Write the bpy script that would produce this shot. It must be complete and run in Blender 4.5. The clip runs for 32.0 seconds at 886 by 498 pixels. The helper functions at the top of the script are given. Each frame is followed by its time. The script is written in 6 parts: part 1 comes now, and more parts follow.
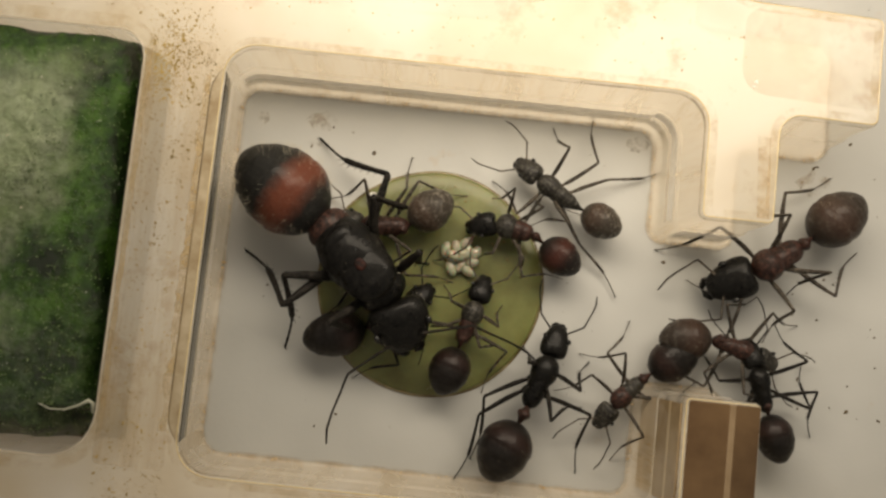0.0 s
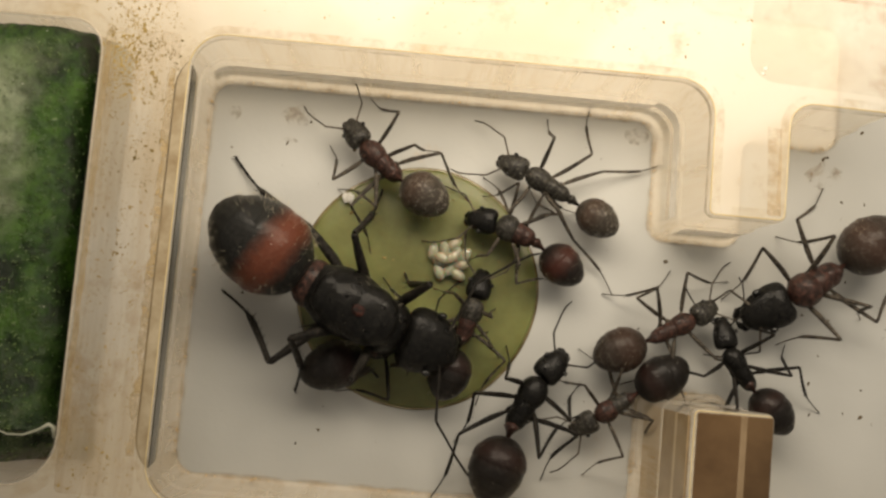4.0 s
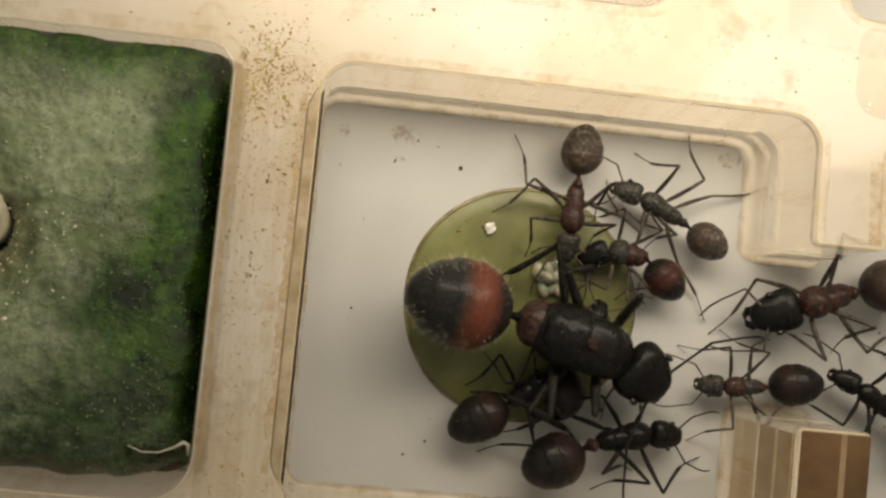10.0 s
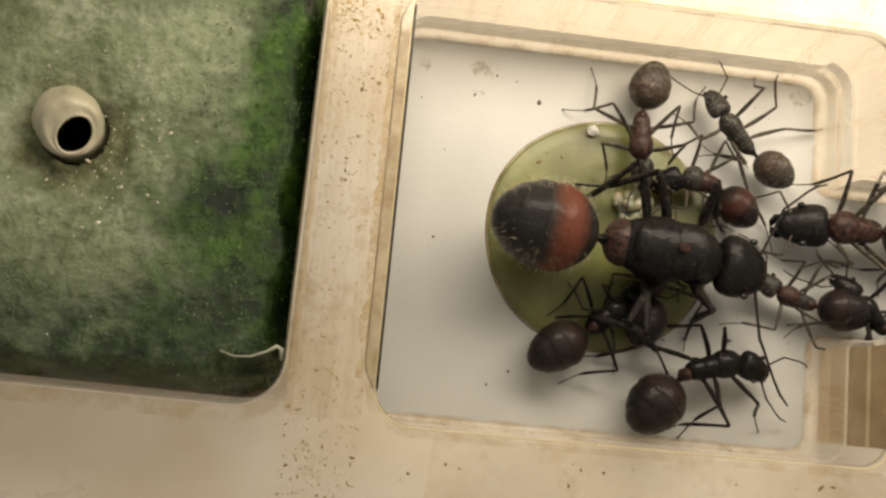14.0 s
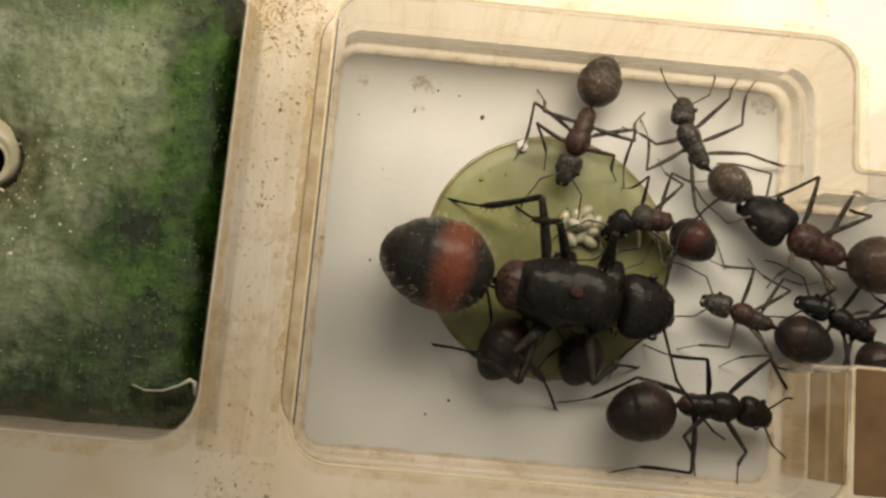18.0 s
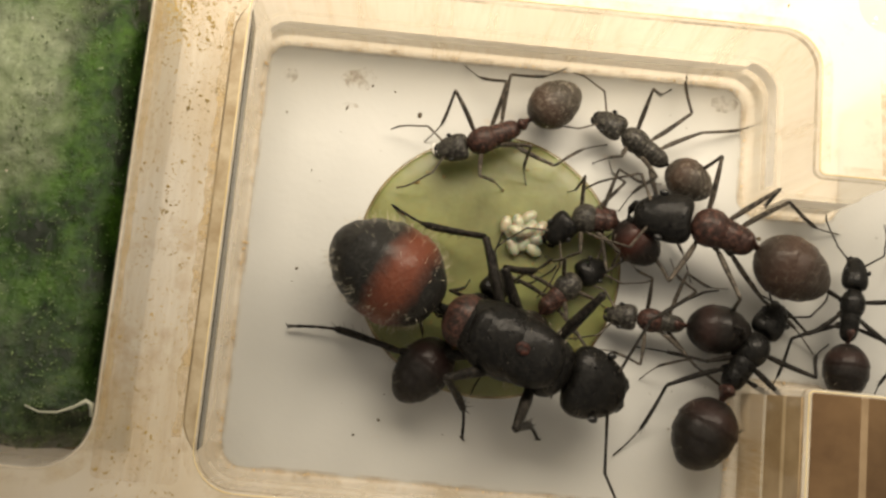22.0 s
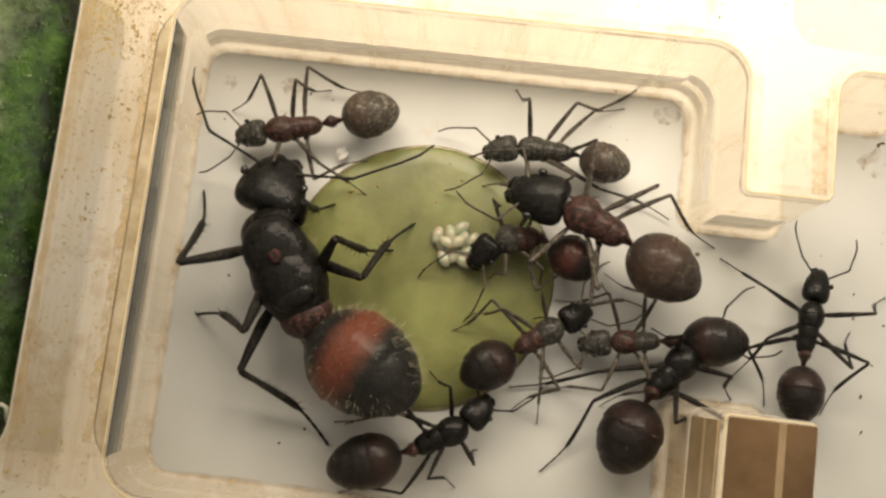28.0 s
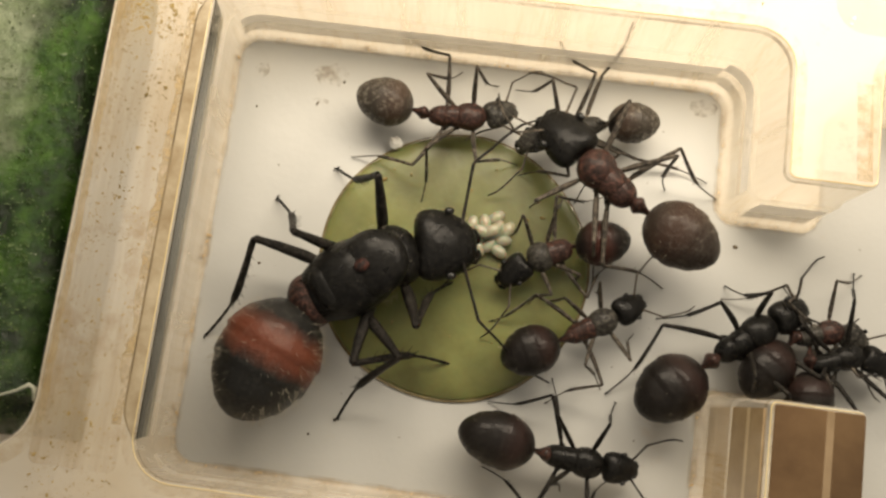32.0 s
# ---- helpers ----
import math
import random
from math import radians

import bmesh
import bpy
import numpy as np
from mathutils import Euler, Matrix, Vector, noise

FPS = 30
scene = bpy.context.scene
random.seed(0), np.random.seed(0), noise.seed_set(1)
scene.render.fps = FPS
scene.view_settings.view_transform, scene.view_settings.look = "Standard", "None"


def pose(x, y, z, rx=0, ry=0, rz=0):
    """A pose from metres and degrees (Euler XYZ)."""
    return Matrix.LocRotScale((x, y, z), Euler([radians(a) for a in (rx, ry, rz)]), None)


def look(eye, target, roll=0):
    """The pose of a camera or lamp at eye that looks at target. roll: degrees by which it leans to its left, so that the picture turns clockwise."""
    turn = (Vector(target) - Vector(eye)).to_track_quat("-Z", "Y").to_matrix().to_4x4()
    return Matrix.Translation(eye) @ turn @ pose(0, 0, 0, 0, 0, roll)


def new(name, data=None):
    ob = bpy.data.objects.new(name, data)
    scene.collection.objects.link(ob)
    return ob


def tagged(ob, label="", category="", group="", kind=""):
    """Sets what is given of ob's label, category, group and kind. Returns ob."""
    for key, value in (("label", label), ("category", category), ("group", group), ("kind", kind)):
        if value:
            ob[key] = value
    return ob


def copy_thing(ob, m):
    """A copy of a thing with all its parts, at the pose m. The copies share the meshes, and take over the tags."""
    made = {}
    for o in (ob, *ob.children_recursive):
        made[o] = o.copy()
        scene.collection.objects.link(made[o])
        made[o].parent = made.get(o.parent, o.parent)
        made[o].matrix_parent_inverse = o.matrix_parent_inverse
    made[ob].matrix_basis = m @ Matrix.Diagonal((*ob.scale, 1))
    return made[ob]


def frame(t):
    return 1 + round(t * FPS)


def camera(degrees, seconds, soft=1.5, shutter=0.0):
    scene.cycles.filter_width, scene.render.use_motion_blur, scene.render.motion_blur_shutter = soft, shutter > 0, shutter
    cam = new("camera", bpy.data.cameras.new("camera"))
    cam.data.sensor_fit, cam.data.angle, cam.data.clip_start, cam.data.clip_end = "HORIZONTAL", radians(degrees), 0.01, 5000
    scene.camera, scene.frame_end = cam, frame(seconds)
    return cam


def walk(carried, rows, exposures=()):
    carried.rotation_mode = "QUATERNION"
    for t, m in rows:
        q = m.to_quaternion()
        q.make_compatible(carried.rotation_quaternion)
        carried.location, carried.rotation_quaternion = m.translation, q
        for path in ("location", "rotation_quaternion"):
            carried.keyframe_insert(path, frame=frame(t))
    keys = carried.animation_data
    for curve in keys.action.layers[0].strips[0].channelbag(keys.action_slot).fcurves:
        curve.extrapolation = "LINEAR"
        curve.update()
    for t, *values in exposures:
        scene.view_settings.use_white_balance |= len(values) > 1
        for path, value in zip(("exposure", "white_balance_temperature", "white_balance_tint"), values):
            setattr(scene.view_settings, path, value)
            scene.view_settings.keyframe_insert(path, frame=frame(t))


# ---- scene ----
MM = 0.001

# ---- camera ----
cam = camera(50.0, 32.0, soft=2.55)
# seconds, eye x, y, z in millimetres, turns in degrees
CAMERA_ROWS = [
    (0, 6.240, -9.922, 47.582, 5.199, -0.513, 6.004),
    (0.5, 7.070, -8.783, 46.515, 4.380, -0.645, 5.777),
    (1, 8.710, -9.436, 46.870, 4.523, -0.208, 5.698),
    (1.5, 9.005, -9.837, 46.724, 4.716, -0.238, 5.609),
    (2, 9.520, -9.663, 46.553, 4.864, -0.014, 5.499),
    (2.5, 9.447, -9.954, 45.971, 5.325, 0.772, 5.804),
    (4.5, 5.189, -8.472, 44.204, 3.482, -2.284, 4.731),
    (5, 5.069, -9.025, 44.008, 3.086, -2.737, 4.548),
    (5.5, 4.860, -10.211, 44.148, 3.401, -2.727, 4.793),
    (6, 5.054, -10.342, 44.100, 3.305, -2.706, 4.807),
    (6.5, 4.590, -10.713, 43.915, 3.280, -2.982, 4.967),
    (7, 5.349, -10.223, 44.682, 3.214, -3.059, 4.685),
    (7.5, 5.287, -9.229, 45.706, 3.271, -2.394, 4.766),
    (8, 6.676, -9.124, 46.095, 3.423, -2.009, 4.592),
    (8.5, 6.050, -8.481, 46.021, 3.222, -1.651, 4.743),
    (9, 3.803, -6.193, 47.103, 2.639, -2.825, 4.901),
    (9.5, 1.320, -5.242, 47.046, 1.793, -3.880, 5.296),
    (10, -1.959, -7.017, 45.561, 1.989, -4.879, 5.661),
    (10.5, -2.626, -7.245, 44.473, 1.886, -4.764, 5.651),
    (11, -4.581, -7.195, 43.468, 1.104, -5.277, 6.303),
    (11.5, -4.298, -7.529, 42.803, 1.241, -5.143, 6.163),
    (12, -5.489, -7.852, 42.985, 1.174, -5.486, 6.344),
    (12.5, -5.219, -9.223, 42.414, 2.456, -5.833, 6.255),
    (13, -6.544, -14.504, 42.744, 7.056, -6.179, 6.131),
    (13.5, -6.052, -16.050, 43.640, 8.539, -6.126, 5.728),
    (15.5, -3.261, -13.913, 46.714, 6.872, -2.699, 5.018),
    (16, -2.508, -14.949, 47.314, 8.417, -2.685, 5.064),
    (16.5, -3.262, -14.505, 46.860, 7.884, -3.129, 5.385),
    (17, -1.393, -14.535, 46.854, 8.465, -2.212, 5.167),
    (17.5, -1.261, -14.290, 45.155, 8.421, -2.428, 5.067),
    (18, -0.143, -14.017, 43.089, 8.480, -2.190, 5.043),
    (18.5, 0.646, -14.020, 42.443, 8.476, -1.829, 5.094),
    (19, 0.587, -13.349, 42.170, 8.154, -2.040, 4.973),
    (19.5, 2.257, -13.203, 40.572, 8.173, -1.530, 5.162),
    (20, 2.435, -13.389, 40.940, 8.055, -1.483, 5.280),
    (20.5, 2.981, -13.246, 40.802, 8.026, -1.292, 5.354),
    (21, 2.842, -12.786, 40.954, 7.820, -1.432, 5.273),
    (21.5, 3.212, -12.514, 40.908, 7.695, -1.216, 5.333),
    (22, 3.403, -12.400, 40.304, 7.758, -1.283, 5.414),
    (22.5, 3.693, -12.082, 40.159, 7.555, -0.941, 5.565),
    (23, 3.713, -12.233, 39.615, 7.753, -0.945, 5.674),
    (23.5, 5.230, -12.391, 39.860, 7.635, 0.191, 6.058),
    (24, 6.404, -12.128, 40.189, 7.445, 0.783, 6.085),
    (24.5, 6.510, -12.277, 39.639, 7.595, 0.811, 6.082),
    (26.5, 6.733, -12.372, 39.688, 7.821, 1.465, 6.815),
    (27, 7.372, -11.978, 40.089, 7.687, 1.988, 7.045),
    (27.5, 8.103, -11.019, 40.506, 7.210, 1.642, 6.703),
    (28, 8.434, -11.137, 40.108, 7.423, 1.717, 6.880),
    (28.5, 7.965, -11.277, 40.002, 7.409, 1.545, 6.957),
    (29, 6.777, -11.474, 39.865, 7.329, 1.079, 7.152),
    (29.5, 6.296, -11.603, 40.081, 7.706, 0.671, 6.979),
    (30, 6.385, -12.177, 40.243, 8.231, 0.660, 7.077),
    (30.5, 7.300, -12.483, 40.461, 8.678, 1.109, 7.150),
    (31, 7.164, -12.730, 39.977, 8.924, 1.076, 7.208),
    (31.5, 7.113, -12.199, 39.698, 8.405, 1.059, 7.217),
    (32, 6.923, -13.220, 39.284, 9.644, 1.181, 7.511),
]
EXPOSURES = [(0, -0.5), (2, -0.5), (5, -0.36), (6, -0.3), (7, -0.34), (8, -0.4), (9, -0.58), (10, -0.5), (11, -0.18), (13, 0.08), (16, -0.38), (18, -0.22), (20, 0.03), (28, 0.06), (32, 0.02)]
walk(cam, [(t, pose(x * MM, y * MM, z * MM, rx, ry, rz)) for t, x, y, z, rx, ry, rz in CAMERA_ROWS], EXPOSURES)

# ---- world and light ----
world = bpy.data.worlds.new("world")
scene.world = world
world.use_nodes = True
world.node_tree.nodes["Background"].inputs["Color"].default_value = (1.0, 0.89, 0.74, 1)
world.node_tree.nodes["Background"].inputs["Strength"].default_value = 0.33

lamp_data = bpy.data.lights.new("desk_lamp_light", "AREA")
lamp_data.shape, lamp_data.size, lamp_data.size_y = "RECTANGLE", 0.046, 0.012
lamp_data.energy, lamp_data.color = 0.0204, (1.0, 0.86, 0.67)
lamp = new("desk_lamp_light", lamp_data)
lamp.matrix_world = look((0.012, 0.0125, 0.027), (0.0105, 0.001, 0))


# ---- materials ----
def material(name):
    m = bpy.data.materials.new(name)
    m.use_nodes = True
    return m, m.node_tree, m.node_tree.nodes["Principled BSDF"]


def node(tree, kind, **values):
    n = tree.nodes.new(kind)
    for key, value in values.items():
        n.inputs[key].default_value = value
    return n


def coords(tree, which="Object"):
    return tree.nodes.new("ShaderNodeTexCoord").outputs[which]


def noise_out(tree, where, scale, detail=4.0, rough=0.55):
    n = node(tree, "ShaderNodeTexNoise", Scale=scale, Detail=detail, Roughness=rough)
    tree.links.new(where, n.inputs["Vector"])
    return n.outputs["Fac"]


def ramp(tree, fac, stops):
    r = tree.nodes.new("ShaderNodeValToRGB")
    el = r.color_ramp.elements
    while len(el) < len(stops):
        el.new(0.5)
    for e, (p, c) in zip(el, stops):
        e.position, e.color = p, (*c, 1)
    tree.links.new(fac, r.inputs["Fac"])
    return r.outputs["Color"]


def mixed(tree, fac, a, b, blend="MIX"):
    m = tree.nodes.new("ShaderNodeMix")
    m.data_type, m.blend_type = "RGBA", blend
    for socket, value in ((m.inputs[0], fac), (m.inputs[6], a), (m.inputs[7], b)):
        if hasattr(value, "is_linked"):
            tree.links.new(value, socket)
        elif isinstance(value, tuple):
            socket.default_value = (*value, 1)
        else:
            socket.default_value = value
    return m.outputs[2]


def bump(tree, bsdf, fac, strength, distance):
    b = node(tree, "ShaderNodeBump", Strength=strength, Distance=distance)
    tree.links.new(fac, b.inputs["Height"])
    tree.links.new(b.outputs["Normal"], bsdf.inputs["Normal"])


def clear(m, tree, bsdf, share, tint, glow):
    """Let part of the light straight through, as thin clear acrylic does."""
    glass = tree.nodes.new("ShaderNodeBsdfTransparent")
    glass.inputs["Color"].default_value = (*tint, 1)
    milky = tree.nodes.new("ShaderNodeBsdfTranslucent")
    milky.inputs["Color"].default_value = (*tint, 1)
    body = tree.nodes.new("ShaderNodeMixShader")
    body.inputs["Fac"].default_value = glow
    tree.links.new(bsdf.outputs[0], body.inputs[1])
    tree.links.new(milky.outputs[0], body.inputs[2])
    mix = tree.nodes.new("ShaderNodeMixShader")
    mix.inputs["Fac"].default_value = share
    tree.links.new(body.outputs[0], mix.inputs[1])
    tree.links.new(glass.outputs[0], mix.inputs[2])
    tree.links.new(mix.outputs[0], tree.nodes["Material Output"].inputs["Surface"])


def make_plastic():
    """Cream acrylic, amber along the edges, stained at two scales."""
    m, tree, bsdf = material("cream_acrylic")
    co = coords(tree)
    big = ramp(tree, noise_out(tree, co, 130, 3), [(0.36, (0.80, 0.68, 0.49)), (0.58, (0.94, 0.895, 0.80))])
    stain = ramp(tree, noise_out(tree, co, 420, 6, 0.65), [(0.56, (0, 0, 0)), (0.76, (1, 1, 1))])
    tree.links.new(mixed(tree, stain, big, (0.52, 0.35, 0.17)), bsdf.inputs["Base Color"])
    bsdf.inputs["Roughness"].default_value = 0.28
    bsdf.inputs["Coat Weight"].default_value = 0.4
    bsdf.inputs["Coat Roughness"].default_value = 0.12
    bump(tree, bsdf, noise_out(tree, co, 300, 2), 0.12, 0.0002)
    clear(m, tree, bsdf, 0.52, (0.99, 0.97, 0.93), 0.22)
    return m


def make_wall():
    """Milled clear acrylic of the chamber walls, with faint upright tool marks."""
    m, tree, bsdf = material("milled_acrylic")
    co = coords(tree)
    mapping = tree.nodes.new("ShaderNodeMapping")
    mapping.inputs["Scale"].default_value = (1, 1, 0.06)
    tree.links.new(co, mapping.inputs["Vector"])
    lines = noise_out(tree, mapping.outputs["Vector"], 520, 5, 0.75)
    stain = ramp(tree, noise_out(tree, co, 330, 6, 0.7), [(0.64, (0, 0, 0)), (0.88, (0.4, 0.4, 0.4))])
    streaks = ramp(tree, lines, [(0.32, (0.55, 0.44, 0.28)), (0.42, (0.86, 0.80, 0.69)), (0.50, (0.96, 0.93, 0.87)), (0.62, (1.0, 0.99, 0.97))])
    tone = mixed(tree, stain, streaks, (0.62, 0.44, 0.22))
    tree.links.new(tone, bsdf.inputs["Base Color"])
    bsdf.inputs["Roughness"].default_value = 0.12
    bsdf.inputs["Coat Weight"].default_value = 0.8
    bsdf.inputs["Coat Roughness"].default_value = 0.04
    bump(tree, bsdf, lines, 0.4, 0.0002)
    clear(m, tree, bsdf, 0.66, (1.0, 0.98, 0.94), 0.66)
    tree.links.new(tone, tree.nodes["Translucent BSDF"].inputs["Color"])
    return m


def make_stain_or_light(name, low, high, scale, cut, most=0.7, stretch=(1, 1, 1)):
    """A patchy film, stain or painted light: the surface below shows between the patches."""
    m, tree, bsdf = material(name)
    mapping = node(tree, "ShaderNodeMapping", Scale=stretch)
    tree.links.new(coords(tree), mapping.inputs["Vector"])
    co = mapping.outputs["Vector"]
    tree.links.new(ramp(tree, noise_out(tree, co, scale * 3, 4), [(0.35, low), (0.7, high)]), bsdf.inputs["Base Color"])
    bsdf.inputs["Roughness"].default_value = 0.5
    tree.links.new(ramp(tree, noise_out(tree, co, scale, 6, 0.75), [(cut, (0, 0, 0)), (cut + 0.25, (most, most, most))]), bsdf.inputs["Alpha"])
    return m


def make_floor():
    m, tree, bsdf = material("white_floor")
    co = coords(tree)
    base = ramp(tree, noise_out(tree, co, 90, 3), [(0.35, (0.49, 0.495, 0.475)), (0.65, (0.575, 0.58, 0.56))])
    stain = ramp(tree, noise_out(tree, co, 260, 6, 0.7), [(0.64, (0, 0, 0)), (0.80, (0.6, 0.6, 0.6))])
    tree.links.new(mixed(tree, stain, base, (0.50, 0.37, 0.24)), bsdf.inputs["Base Color"])
    bsdf.inputs["Roughness"].default_value = 0.38
    bump(tree, bsdf, noise_out(tree, co, 2500, 3), 0.1, 0.0001)
    return m


def make_plain(name, low, high, scale, roughness, relief=0.3, depth=0.0001, which="Object", **extra):
    m, tree, bsdf = material(name)
    co = coords(tree, which)
    fac = noise_out(tree, co, scale, 5, 0.6)
    tree.links.new(ramp(tree, fac, [(0.32, low), (0.68, high)]), bsdf.inputs["Base Color"])
    bsdf.inputs["Roughness"].default_value = roughness
    for key, value in extra.items():
        bsdf.inputs[key.replace("_", " ")].default_value = value
    bump(tree, bsdf, noise_out(tree, co, scale * 4, 3), relief, depth)
    return m


def make_cuticle(name, low, high, roughness, dusty=1.25, gloss=0.24):
    """Ant cuticle: dull grain finer than a tenth of a millimetre, and clouds."""
    m, tree, bsdf = material(name)
    co = coords(tree)
    grain = noise_out(tree, co, 9000, 3, 0.7)
    cloud = ramp(tree, noise_out(tree, co, 1500, 6, 0.7), [(0.38, (0.22, 0.22, 0.22)), (0.7, (1, 1, 1))])
    colour = ramp(tree, grain, [(0.42, low), (0.72, high)])
    clouded = mixed(tree, 1.0, colour, cloud, "MULTIPLY")
    dust = ramp(tree, noise_out(tree, co, 5200, 4, 0.75), [(0.48, (0, 0, 0)), (0.68, (1, 1, 1))])
    tree.links.new(mixed(tree, dust, clouded, tuple(c * dusty for c in high)), bsdf.inputs["Base Color"])
    sheen = ramp(tree, noise_out(tree, co, 2600, 4, 0.6), [(0.35, (roughness - 0.08,) * 3), (0.65, (roughness + 0.22,) * 3)])
    tree.links.new(sheen, bsdf.inputs["Roughness"])
    bsdf.inputs["Specular IOR Level"].default_value = gloss
    bump(tree, bsdf, noise_out(tree, co, 5200, 4, 0.75), 1.0, 0.00008)
    return m


def downy(m, weight, tint):
    """A fine grey down on a cuticle."""
    tree = m.node_tree
    bsdf = tree.nodes["Principled BSDF"]
    dents = node(tree, "ShaderNodeBump", Strength=0.9, Distance=0.0001)
    tree.links.new(noise_out(tree, coords(tree), 1500, 4, 0.6), dents.inputs["Height"])
    tree.links.new(dents.outputs["Normal"], bsdf.inputs["Coat Normal"])
    bsdf.inputs["Coat Weight"].default_value = 0.20
    bsdf.inputs["Coat Roughness"].default_value = 0.12
    bsdf.inputs["Sheen Weight"].default_value = weight
    bsdf.inputs["Sheen Roughness"].default_value = 0.35
    bsdf.inputs["Sheen Tint"].default_value = (*tint, 1)
    return m


def make_gaster(name, dark, band, start, end, soft, dust=0.004, scale=1500):
    """Cuticle with a red cross band; start and end run from the tail (0) to the waist (1)."""
    m, tree, bsdf = material(name)
    generated = coords(tree, "Generated")
    split = tree.nodes.new("ShaderNodeSeparateXYZ")
    tree.links.new(generated, split.inputs[0])
    wobble = node(tree, "ShaderNodeMath")
    wobble.operation = "MULTIPLY_ADD"
    tree.links.new(noise_out(tree, generated, 6, 4), wobble.inputs[0])
    wobble.inputs[1].default_value = 0.16
    tree.links.new(split.outputs["X"], wobble.inputs[2])
    o = 0.08
    mask = ramp(tree, wobble.outputs[0], [(start + o - soft, (0, 0, 0)), (start + o + soft, (1, 1, 1)), (end + o - soft, (1, 1, 1)), (min(end + o + soft, 1), (0, 0, 0))])
    co = coords(tree)
    speck = ramp(tree, noise_out(tree, co, 5400, 4, 0.75), [(0.50, (0, 0, 0)), (0.60, (1, 1, 1))])
    patch = ramp(tree, noise_out(tree, co, scale * 0.7, 5, 0.7), [(0.42, (0.1, 0.1, 0.1)), (0.66, (0.9, 0.9, 0.9))])
    banded = mixed(tree, mask, dark, band)
    both = mixed(tree, 1.0, speck, patch, "MULTIPLY")
    pale = mixed(tree, 1.0, banded, (dust, dust * 0.93, dust * 0.78), "ADD")
    tree.links.new(mixed(tree, both, banded, pale), bsdf.inputs["Base Color"])
    bsdf.inputs["Roughness"].default_value = 0.40
    bsdf.inputs["Specular IOR Level"].default_value = 0.15
    bump(tree, bsdf, noise_out(tree, co, 5400, 4, 0.75), 1.0, 0.00007)
    return m


def make_sponge():
    m, tree, bsdf = material("mossy_sponge")
    co = coords(tree)
    fine = ramp(tree, noise_out(tree, co, 1500, 6, 0.75), [(0.30, (0.11, 0.14, 0.065)), (0.52, (0.28, 0.33, 0.20)), (0.74, (0.52, 0.56, 0.42))])
    patches = ramp(tree, noise_out(tree, co, 190, 6, 0.65), [(0.36, (0.10, 0.145, 0.05)), (0.50, (0.24, 0.30, 0.16)), (0.64, (0.40, 0.46, 0.31))])
    both = mixed(tree, 0.62, fine, patches)
    # milky smears
    milk = ramp(tree, noise_out(tree, co, 300, 7, 0.8), [(0.54, (0, 0, 0)), (0.70, (0.7, 0.7, 0.7))])
    both = mixed(tree, milk, both, (0.50, 0.54, 0.42))
    # dark algae towards the right edge, with the edge's shade painted in
    split = tree.nodes.new("ShaderNodeSeparateXYZ")
    tree.links.new(co, split.inputs[0])
    wave = node(tree, "ShaderNodeMath")
    wave.operation = "MULTIPLY_ADD"
    tree.links.new(noise_out(tree, co, 330, 4), wave.inputs[0])
    wave.inputs[1].default_value = 0.008
    tree.links.new(split.outputs["X"], wave.inputs[2])
    slant = node(tree, "ShaderNodeMath")
    slant.operation = "MULTIPLY_ADD"
    tree.links.new(split.outputs["Y"], slant.inputs[0])
    slant.inputs[1].default_value = -0.15
    tree.links.new(wave.outputs[0], slant.inputs[2])
    span = node(tree, "ShaderNodeMapRange")
    tree.links.new(slant.outputs[0], span.inputs["Value"])
    span.inputs["From Min"].default_value, span.inputs["From Max"].default_value = -0.0092, -0.0066
    algae = ramp(tree, noise_out(tree, co, 420, 6, 0.7), [(0.40, (0.006, 0.014, 0.003)), (0.50, (0.022, 0.058, 0.007)), (0.64, (0.062, 0.140, 0.016))])
    both = mixed(tree, span.outputs["Result"], both, algae)
    head = node(tree, "ShaderNodeMath")
    head.operation = "MULTIPLY_ADD"
    tree.links.new(noise_out(tree, co, 380, 5, 0.65), head.inputs[0])
    head.inputs[1].default_value = 0.005
    tree.links.new(split.outputs["Y"], head.inputs[2])
    high = node(tree, "ShaderNodeMapRange")
    tree.links.new(head.outputs[0], high.inputs["Value"])
    high.inputs["From Min"].default_value, high.inputs["From Max"].default_value = 0.0020, 0.0044
    both = mixed(tree, high.outputs["Result"], both, algae)
    # dark wet growth along the foot of the sponge, its shade painted in too
    foot = node(tree, "ShaderNodeMath")
    foot.operation = "MULTIPLY_ADD"
    tree.links.new(noise_out(tree, co, 260, 5, 0.65), foot.inputs[0])
    foot.inputs[1].default_value = 0.010
    tree.links.new(split.outputs["Y"], foot.inputs[2])
    low = node(tree, "ShaderNodeMapRange")
    tree.links.new(foot.outputs[0], low.inputs["Value"])
    low.inputs["From Min"].default_value, low.inputs["From Max"].default_value = -0.0050, -0.0100
    growth = ramp(tree, noise_out(tree, co, 900, 6, 0.75), [(0.40, (0.012, 0.028, 0.008)), (0.55, (0.05, 0.085, 0.03)), (0.70, (0.16, 0.20, 0.10))])
    both = mixed(tree, low.outputs["Result"], both, growth)
    ring = node(tree, "ShaderNodeVectorMath")
    ring.operation = "DISTANCE"
    tree.links.new(co, ring.inputs[0])
    ring.inputs[1].default_value = (-0.0181, -0.0064, 0.0046)
    warp = node(tree, "ShaderNodeMath")
    warp.operation = "MULTIPLY_ADD"
    tree.links.new(noise_out(tree, co, 420, 5, 0.7), warp.inputs[0])
    warp.inputs[1].default_value = 0.0034
    tree.links.new(ring.outputs["Value"], warp.inputs[2])
    close = node(tree, "ShaderNodeMapRange")
    tree.links.new(warp.outputs[0], close.inputs["Value"])
